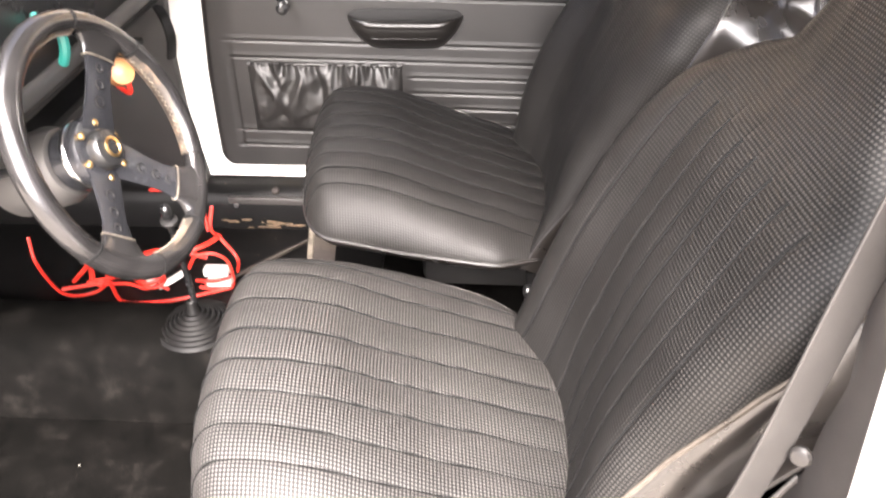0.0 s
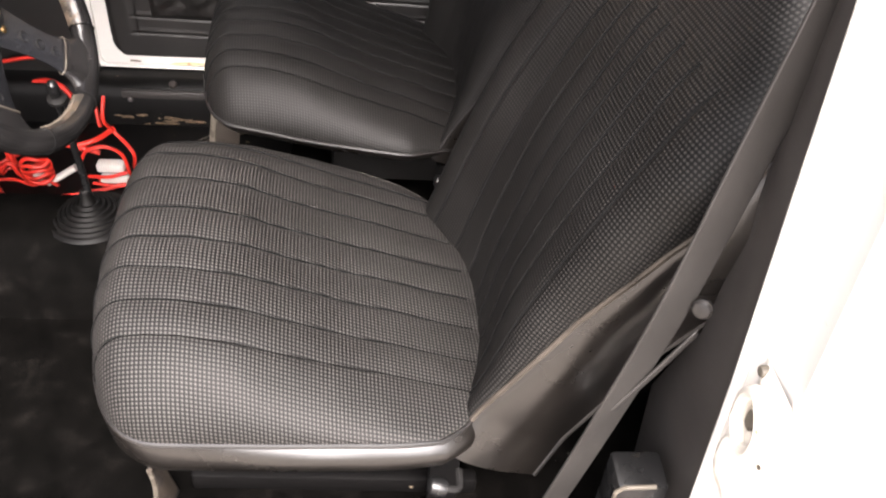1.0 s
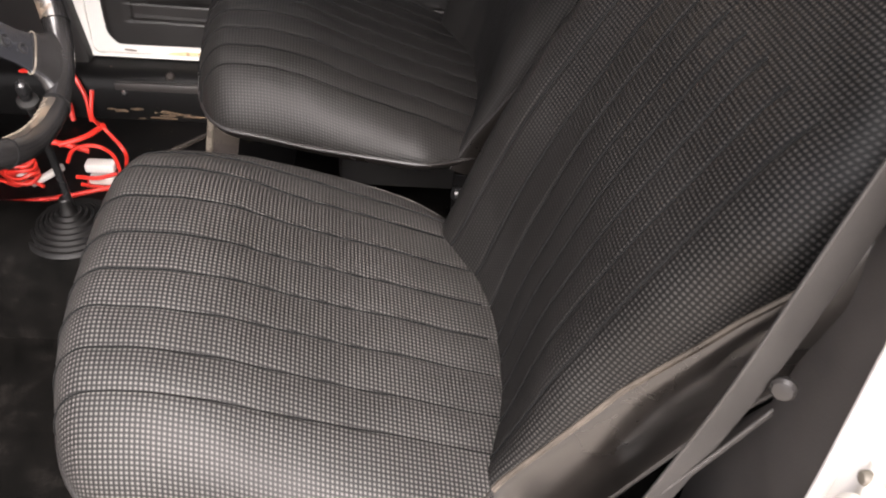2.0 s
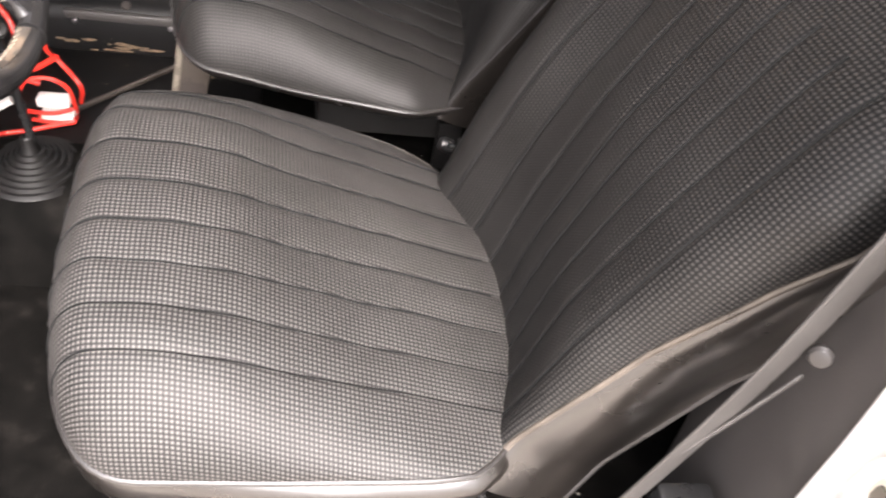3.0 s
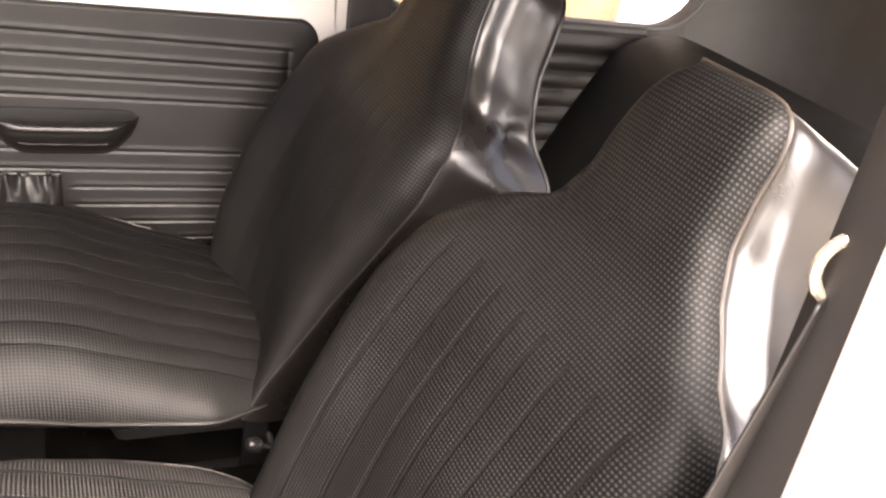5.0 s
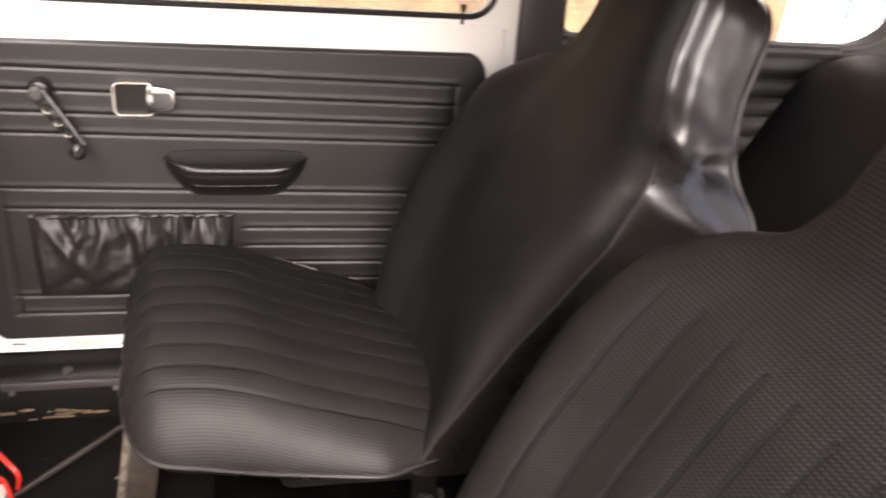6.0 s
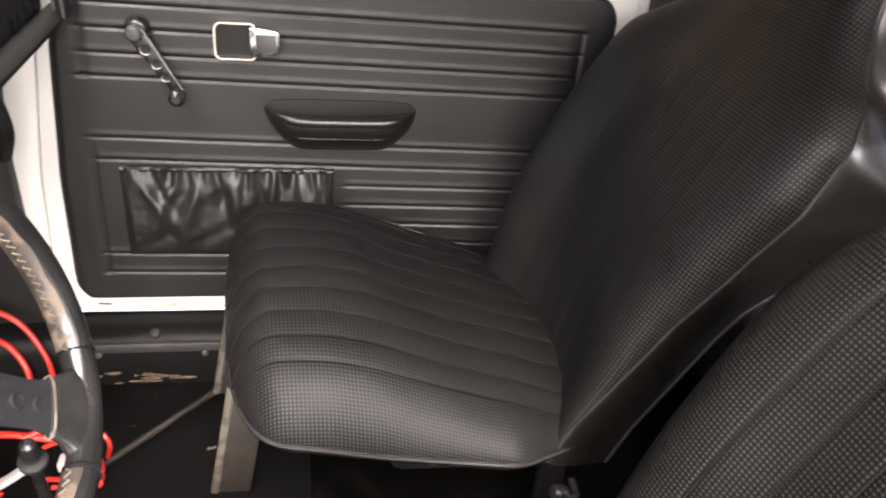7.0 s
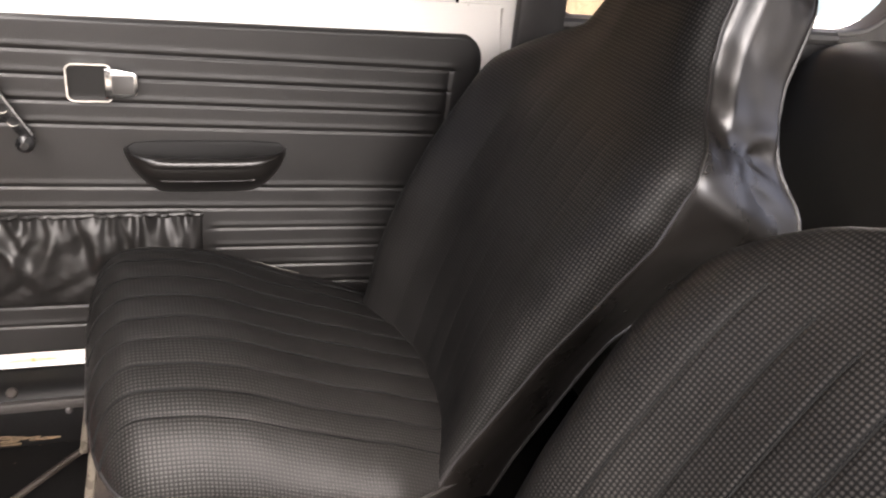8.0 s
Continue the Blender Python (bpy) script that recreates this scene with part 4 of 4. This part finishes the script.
part("boot", lathe(rings + [(0.011, 0.044), (0.009, 0.062), (0.007, 0.064)], (0.322, 0.575, 0.154), (0, 0, 1), 36), BOOT, gear, "ribbed black rubber boot", 25)
stick = part("lever", tube(smooth_path([(0.325, 0.582, 0.19), (0.335, 0.555, 0.30), (0.350, 0.508, 0.44)]), 0.0058, 10), PLASTIC, gear)
part("knob", lathe([(0.006, 0.0), (0.0085, 0.008), (0.0090, 0.024), (0.007, 0.034), (0.003, 0.037)], (0.3495, 0.510, 0.436), (0.10, -0.34, 1), 18), PLASTIC, stick, "small black knob")
part("collar", lathe([(0.009, 0), (0.014, 0.003), (0.014, 0.008), (0.009, 0.011)], (0.349, 0.512, 0.430), (0.10, -0.34, 1), 16), RUBBER, stick)

# ---- red cables under the dash ----
def cable(points, r=0.0042, label="thin bright red electric cable lying loose"):
    return solo("cable", tube(smooth_path(points, 7), r, 8), RED, points[0], label, "cable", "red cables", sharp=60)


cable([(-0.206, 0.939, 0.094), (-0.19, 0.912, 0.035), (-0.096, 0.833, 0.014), (-0.025, 0.841, 0.014), (-0.001, 0.905, 0.014), (0.059, 0.932, 0.014)])
cable([(-0.038, 0.929, 0.02), (0.006, 0.863, 0.014), (0.054, 0.808, 0.014), (0.118, 0.808, 0.014), (0.194, 0.83, 0.014), (0.281, 0.87, 0.014)], 0.005)
cable([(0.251, 0.933, 0.195), (0.245, 0.917, 0.146), (0.253, 0.939, 0.105), (0.294, 0.912, 0.069), (0.286, 0.922, 0.022)])
cable([(0.255, 0.934, 0.114), (0.21, 0.944, 0.079), (0.159, 0.929, 0.066)], 0.006)
cable([(-0.09, 1.15, 0.13), (-0.05, 1.15, 0.148), (0.029, 1.15, 0.164), (0.078, 1.15, 0.157), (0.118, 1.14, 0.126), (0.15, 1.12, 0.07), (0.16, 1.1, 0.012)], 0.005)
cable([(-0.09, 1.15, 0.05), (-0.046, 1.15, 0.074), (0.026, 1.15, 0.103), (0.075, 1.14, 0.098), (0.11, 1.12, 0.06), (0.12, 1.1, 0.012)], 0.006)
cable([(-0.01, 0.932, 0.014), (0.061, 0.951, 0.047), (0.138, 0.935, 0.069), (0.214, 0.934, 0.051)], 0.006)
cable([(0.218, 0.885, 0.014), (0.244, 0.894, 0.014), (0.286, 0.885, 0.014)], 0.006)
cable([(-0.05, 0.885, 0.014), (-0.076, 0.956, 0.044), (-0.003, 0.94, 0.066), (0.025, 0.932, 0.014)], 0.007)
cable([(-0.106, 0.848, 0.014), (-0.043, 0.87, 0.014), (0.013, 0.909, 0.014)], 0.005)
cable([(-0.093, 0.88, 0.012), (-0.057, 0.88, 0.049), (-0.021, 0.88, 0.089), (0.0, 0.89, 0.06), (0.01, 0.90, 0.012)], 0.0055)
cable([(-0.06, 0.88, 0.012), (0.007, 0.88, 0.030), (0.039, 0.88, 0.052), (0.052, 0.88, 0.029), (0.06, 0.885, 0.012)], 0.0045)
cable([(0.19, 0.88, 0.06), (0.211, 0.88, 0.093), (0.251, 0.88, 0.103), (0.28, 0.885, 0.08), (0.285, 0.89, 0.03), (0.28, 0.90, 0.012)], 0.004)
cable([(0.21, 0.87, 0.014), (0.256, 0.865, 0.012), (0.284, 0.87, 0.014), (0.274, 0.875, 0.024), (0.222, 0.875, 0.018)], 0.004)
cable([(-0.032, 0.87, 0.012), (0.042, 0.87, 0.018), (0.086, 0.86, 0.012), (0.113, 0.865, 0.020), (0.14, 0.86, 0.012)], 0.004)
coil = [(0.10 + 0.030 * math.cos(a), 0.87 + 0.020 * math.sin(a), 0.014 + 0.0022 * a + 0.003 * math.sin(3.3 * a)) for a in np.linspace(0, 8 * math.pi, 80)]
solo("cable_coil", tube(coil, 0.0045, 8), RED, (0.10, 0.87, 0.01), "loose coil of red electric cable on the floor", "cable", "red cables", sharp=60)
solo("connector", tube([(0.095, 0.868, 0.012), (0.098, 0.868, 0.03), (0.10, 0.868, 0.046)], 0.011, 8, flat=0.6), PALE, (0.095, 0.868, 0.01), "small white plastic connector on red cables", "connector", "connectors")
solo("connector", tube([(0.115, 0.87, 0.012), (0.145, 0.875, 0.028), (0.175, 0.885, 0.044)], 0.011, 8, flat=0.6), PALE, (0.115, 0.87, 0.01), "small white plastic connector on red cables", "connector", "connectors")
block = thing("connector_block", (0.25, 0.88, 0.04), "white plastic connector block on red cables", "connector", "connectors")
part("housing", join(box(0.222, 0.280, 0.872, 0.900, 0.040, 0.060, 0.005), box(0.226, 0.285, 0.868, 0.896, 0.014, 0.032, 0.005)), PALE, block)
part("lead", tube(smooth_path([(0.205, 0.868, 0.034), (0.25, 0.864, 0.036), (0.287, 0.87, 0.045)]), 0.004, 8), RED, block, "red lead between the halves")
lampy = thing("warning_lamp", (0.29, 0.58, 0.64), "orange lamp with a red wire hanging under the dashboard", "lamp")
part("lens", lathe([(0.004, 0.020), (0.018, 0.016), (0.022, 0.0), (0.021, -0.012)], (0.292, 0.59, 0.655), (0.6, -0.7, 0.3), 20), ORANGE, lampy, "orange lens")
part("socket", lathe([(0.017, 0.0), (0.017, -0.05), (0.010, -0.055)], (0.285, 0.60, 0.652), (0.6, -0.7, 0.3), 16), PALE, lampy)
part("wire", tube(smooth_path([(0.300, 0.59, 0.640), (0.298, 0.598, 0.622), (0.285, 0.612, 0.612), (0.262, 0.625, 0.625), (0.245, 0.64, 0.65)]), 0.004, 8), RED, lampy)
solo("wire_loom", tube(smooth_path([(0.240, 0.49, 0.775), (0.268, 0.49, 0.766), (0.274, 0.49, 0.749), (0.272, 0.49, 0.728), (0.262, 0.495, 0.708)]), 0.0075, 8), TEAL, (0.25, 0.49, 0.75), "teal plastic wire sleeve looping out of the dashboard", "wire")
solo("floor_rod", tube(smooth_path([(0.26, 0.895, 0.012), (0.36, 0.998, 0.014), (0.46, 1.10, 0.018)]), 0.0060, 10), BROWN, (0.27, 0.9, 0.01), "thin rusty brown rod lying on the floor", "rod")
solo("floor", box(-0.55, 0.62, 0.69, 1.125, 0.0, 0.006, 0.002), BLACK_PAINT, (0.0, 0.9, 0.0), "bare black painted passenger footwell floor", "floor", kind="structure")

# ---- driver's door post, belt ----
post2 = thing("pillar_2", (1.2, -0.07, 0.1), "white painted door post with dark vinyl trim on its inner half", "pillar", kind="structure")


def post_x(z):
    return 1.227 - 0.072 * z


def post_lip(z):
    return 0.017 * min(1.0, max(0.0, (1.0 - z) / 0.5))


rows_t, rows_w = [], []
for z in np.linspace(0.03, 1.14, 40):
    x = post_x(z)
    g = -0.044 * min(1.0, max(0.0, (z - 0.45) / 0.35)) + 0.09 * min(1.0, max(0.0, (0.46 - z) / 0.2))
    e = post_lip(z)
    rows_t.append([(x + 0.055, 0.033 + g, z), (x + 0.012, 0.030 + g, z), (x + 0.003, 0.026 + g, z), (x, 0.018 + g, z), (x, -0.052 - e, z), (x + 0.004, -0.0585 - e, z), (x + 0.03, -0.0585 - e, z)])
    rows_w.append([(x + 0.03, -0.055 - e, z), (x + 0.004, -0.060 - e, z), (x + 0.001, -0.066 - e, z), (x + 0.004, -0.11, z), (x + 0.006, -0.150, z), (x + 0.002, -0.168, z), (x + 0.012, -0.182, z), (x + 0.030, -0.215, z), (x + 0.050, -0.275, z), (x + 0.075, -0.340, z)])
part("trim", grid(rows_t), TRIM, post2, "dark grey vinyl trim", 40)
part("jamb", grid(rows_w), WHITE, post2, "white painted jamb", 40)
rows = []
for z in np.linspace(0.385, 0.560, 26):
    x, w = post_x(z), max(0.0, 1 - abs((z - 0.4725) / 0.0875) ** 4)
    rows.append([(x + 0.003 - (0.011 + 0.004 * noise.noise((a * 5, z * 30, 2.0))) * w**0.5 * (1 - abs(2 * a - 1) ** 5) ** 0.5, -0.102 - 0.058 * a - 0.010 * math.sin((z - 0.385) * 18), z) for a in np.linspace(0, 1, 16)])
strk = part("striker_plate", grid(rows), CREAM_SHADED, post2, "lumpy striker plate painted over in white", 60)
loop_ = smooth_path([(post_x(z) - 0.012, y, z) for y, z in ((-0.114, 0.490), (-0.118, 0.528), (-0.136, 0.545), (-0.156, 0.522), (-0.154, 0.488), (-0.134, 0.472), (-0.114, 0.490))], 6)
part("catch_loop", tube(loop_, 0.0075, 10), CREAM_SHADED, strk, "bent catch under thick white paint")
lump = []
for z in np.linspace(0.395, 0.475, 14):
    w = max(0.0, 1 - abs((z - 0.435) / 0.040) ** 3) ** 0.5
    lump.append([(post_x(z) - 0.004 - (0.020 + 0.006 * noise.noise((a * 4, z * 40, 1.0))) * w * (1 - abs(2 * a - 1) ** 4) ** 0.5, -0.114 - 0.044 * a + 0.006 * math.sin(z * 60), z) for a in np.linspace(0, 1, 12)])
part("block", grid(lump), CREAM_SHADED, strk, "dented catch block painted over", 60)
# Flat plate, no hollow cut: its colour stands for the shade.
part("hollow_shade", plate(round_rect(-0.140, -0.126, 0.498, 0.520, (0.006, 0.006, 0.006, 0.006), 4), "x", post_x(0.52) - 0.0105, 0.004, 0), EDGE_METAL, strk, "flat plate coloured as the catch's shaded hollow")
for y, z in ((-0.112, 0.552), (-0.160, 0.480), (-0.118, 0.392)):
    part("screw", lathe([(0.002, 0.002), (0.005, 0.0015), (0.006, 0.0), (0.006, -0.006)], (post_x(z) - 0.004, y, z), (-1, 0, 0), 12), EDGE_METAL, strk, "screw head with flaked paint")
part("welt", tube([(post_x(z) - 0.002, -0.064 - post_lip(z), z) for z in np.linspace(0.05, 1.12, 40)], 0.0065, 10), WHITE, post2, "rounded white welt along the trim")
belt = thing("seat_belt", (1.11, -0.02, 0.2), "dark grey seat belt webbing hung on the door post", "seat belt")
pts = smooth_path([(1.055, -0.020, 0.14), (1.080, -0.024, 0.27), (1.105, -0.030, 0.42), (1.128, -0.032, 0.56), (1.148, -0.030, 0.72), (1.165, -0.030, 0.86), (1.170, -0.032, 0.935)], 8)
rows = []
for p in pts:
    sdv = Vector((0.93, 0.37, 0))
    rows.append([tuple(p + sdv * o + Vector((0, 0, 0.0))) for o in (-0.023, -0.021, -0.008, 0.008, 0.021, 0.023)])
web = part("webbing", grid(rows), WEBBING, belt)
md = web.modifiers.new("thickness", "SOLIDIFY")
md.thickness = 0.0025
lower = smooth_path([(1.085, -0.030, 0.36), (1.13, -0.026, 0.44), (1.165, -0.022, 0.505)], 8)
rows = [[tuple(p + Vector((0.002, 0.0015, -0.006)) * o) for o in (-1, -0.3, 0.3, 1)] for p in lower]
web2 = part("return_webbing", grid(rows), WEBBING, belt)
md = web2.modifiers.new("thickness", "SOLIDIFY")
md.thickness = 0.0025
part("stop_button", lathe([(0.010, -0.002), (0.0105, 0.003), (0.008, 0.006), (0.004, 0.007)], (1.153, -0.033, 0.552), (-0.55, -0.8, 0.2), 18), CLEAR, belt, "clear plastic stop button")
part("anchor_ring", tube([Vector((1.170, -0.034, 0.955)) + Vector((0.020 * math.cos(t), -0.008 * math.cos(t), 0.024 * math.sin(t))) for t in np.linspace(0, 2 * math.pi, 24, endpoint=False)], 0.0042, 8, closed=True), RING, belt, "cream-coloured metal anchor ring")
reel = thing("belt_reel", (1.16, -0.02, 0.18), "black plastic belt reel box with a pale worn edge", "belt reel")
part("case", box(1.130, 1.195, -0.045, 0.01, 0.10, 0.262, 0.008), PLASTIC, reel)
part("edge", tube([(1.128, -0.046, 0.16), (1.128, -0.046, 0.255), (1.136, -0.046, 0.264), (1.175, -0.046, 0.266)], 0.0028, 8), EDGE_METAL, reel, "pale worn edge")

# ---- rear of the cabin ----
bench = thing("rear_bench", (1.75, 0.58, 0.0), "dark vinyl rear bench seat behind the front seats", "rear seat")
rows = []
for s_ in np.linspace(0, 1, 24):
    row = []
    for y in np.linspace(0.0, 1.215, 50):
        e = (1 - abs((y - 0.607) / 0.61) ** 8) ** 0.5
        t = math.sin(math.pi * min(1, s_ * 1.0) * 0.5)
        x = 1.635 + 0.25 * s_ - 0.04 * math.sin(math.pi * s_) * (0.4 + 0.6 * e) + 0.10 * max(0, s_ - 0.85) / 0.15
        z = 0.30 + 0.525 * s_ - (0.04 * ((s_ - 0.85) / 0.15) ** 2 if s_ > 0.85 else 0)
        row.append((x, y, z + (e - 1) * 0.015))
    rows.append(row)
part("backrest", grid(rows), BENCH, bench, "", 60)
part("cushion", box(1.32, 1.72, 0.02, 1.20, 0.12, 0.33, 0.05, 4), BENCH, bench)
quarter = thing("side_panel", (1.6, 1.26, 0.1), "dark grey pleated vinyl panel beside the rear seat", "panel", kind="structure")
P = []
for z in np.linspace(0.10, 0.757, 140):
    row = []
    for x in np.linspace(1.26, 1.95, 40):
        h = sum(-0.006 * math.exp(-(((z - zr) / 0.005) ** 2)) + 0.006 * math.exp(-(((z - zr - 0.022) / 0.014) ** 2)) for zr in (0.706, 0.662, 0.618, 0.574, 0.530, 0.486, 0.44))
        h *= min(1, max(0, (x - 1.30) / 0.02))
        row.append((x, 1.245 - h, z))
    P.append(row)
part("pleated_panel", grid(P), CARD, quarter, "", 70)
part("ledge", tube([(x, 1.252, 0.764) for x in np.linspace(1.26, 1.93, 20)], 0.014, 10), COLUMN, quarter, "pale grey window ledge")
outer = round_rect(1.195, 2.40, 0.02, 1.17, (0.01, 0.01, 0.15, 0.01), 8)
inner = round_rect(1.285, 2.095, 0.772, 1.07, (0.05, 0.13, 0.12, 0.08), 8)
solo("wall_east", ring_plate(outer, inner, "y", 1.262, 0.05), LINER, (0, 0, 0), "grey vinyl lined rear side wall with a window opening", "wall", kind="structure")
win = thing("window_1", (1.66, 1.29, 0.79), "fixed rear side window with a pale rubber seal", "window", kind="structure")
part("seal", tube([(a, 1.262, b) for a, b in inner], 0.008, 8, closed=True), LINER, win)
pn = part("pane", box(1.28, 2.10, 1.285, 1.289, 0.765, 1.075, 0), GLASS, win)
pn.visible_shadow = False
pil = thing("pillar_3", (1.23, 1.22, 0.13), "white door post with dark trim behind the passenger door", "pillar", kind="structure")
part("post", plate([(1.195, 0.10), (1.30, 0.10), (1.275, 0.80), (1.255, 1.16), (1.16, 1.16), (1.172, 0.80)], "y", 1.222, 0.05, 0.008), WHITE, pil)
part("trim", plate([(1.212, 0.10), (1.305, 0.10), (1.282, 0.80), (1.262, 1.16), (1.184, 1.16), (1.192, 0.80)], "y", 1.190, 0.03, 0.010), TRIM, pil, "dark vinyl trim")
# driver's side rear wall and rear wall with its window
solo("wall_west", box(1.25, 2.40, -0.19, 0.0, 0.02, 0.72, 0.01), CARD, (0, 0, 0), "dark grey vinyl lined rear side wall", "wall", kind="structure")
rw_o = round_rect(-0.19, 1.31, 0.30, 1.17, (0.01, 0.01, 0.01, 0.01), 8)
rw_i = round_rect(0.26, 0.90, 0.86, 1.10, (0.08, 0.08, 0.08, 0.08), 8)
solo("wall_rear", ring_plate(rw_o, rw_i, "x", 2.30, 0.05), LINER, (0, 0, 0), "grey vinyl lined rear wall with a window opening", "wall", kind="structure")
corner = [[(2.05 + 0.249 * math.sin(t), 1.011 + 0.249 * math.cos(t), z) for t in np.linspace(0, math.pi / 2, 16)] for z in np.linspace(0.1, 1.2, 12)]
solo("corner_lining", grid(corner), LINER, (0, 0, 0), "smooth grey vinyl lining of the rear corner", "lining", kind="structure", sharp=60)
solo("parcel_shelf", box(1.92, 2.32, -0.02, 1.262, 0.54, 0.58, 0.01), CARD, (0, 0, 0), "dark grey shelf behind the rear seat", "shelf", kind="structure")

# ---- roof ----
rows = []
for x in np.linspace(0.30, 2.40, 40):
    row = []
    for y in np.linspace(0.06, 1.26, 30):
        row.append((x, y, 1.25 - 0.10 * abs((y - 0.58) / 0.66) ** 4 - 0.10 * max(0, (x - 1.3) / 1.1) ** 2 - 0.03 * max(0, (0.6 - x) / 0.3) ** 2))
    rows.append(row)
solo("ceiling", grid(rows), LINER, (0, 0, 0), "grey vinyl headliner", "ceiling", kind="structure", sharp=60)
roof = [[(x, y, z + 0.03) for x, y, z in r] for r in rows]
solo("roof", grid(roof), WHITE, (0, 0, 0), "white painted car roof", "roof", kind="structure", sharp=60)
solo("roof_rail", box(0.24, 1.25, 1.21, 1.28, 1.13, 1.18, 0.015), WHITE, (0, 0, 0), "white painted rail over the passenger door", "roof rail", kind="structure")
# Unseen white wing, added and bulged to brighten headrest reflections.
rows = []
for x in np.linspace(1.24, 2.60, 40):
    arch = math.sin(math.pi * min(1.0, (x - 1.20) / 1.5)) ** 0.5
    rows.append([(x, y, z) for y, z in ((-0.185, 0.76), (-0.20, 0.76), (-0.215, 0.72), (-0.23, 0.66 - 0.08 * (1 - arch)), (-0.30, 0.63 * arch + 0.02), (-0.42, 0.60 * arch), (-0.50, 0.52 * arch), (-0.54, 0.38 * arch), (-0.55, 0.0))])
solo("reflector_wing", grid(rows), WHITE, (0, 0, 0), "unseen white rear wing, bulged to reflect into the headrest side", "car body", kind="structure", sharp=60)

# ---- outside ----
solo("ground", box(-40, 40, -40, 40, -0.40, -0.30, 0), EARTH, (0, 0, 0), "dusty grey concrete ground", "ground", kind="structure")
wall = thing("wall_outside", (0.0, 4.0, -0.3), "tan rendered garden wall lit by daylight", "wall", kind="structure")
part("wall", box(-9.0, 3.76, 4.0, 4.25, -0.3, 3.2, 0.02), STUCCO, wall)
# Made-up white slab in place of an unidentified bright area.
solo("bright_slab_outside", box(3.2, 12.0, 5.2, 5.4, -0.3, 3.0, 0.02), BRIGHT_AREA, (0, 0, 0), "white slab added for the bright area past the tan wall", "wall", kind="structure")
# Invented board, placed to fit a bluish patch in the camera's view.
solo("panel_outside", box(5.10, 6.10, 5.165, 5.198, 0.09, 0.70, 0.012), PALE_BLUE, (5.6, 5.18, 0.4), "pale blue board added for an unidentified blue patch outside", "board", kind="structure")
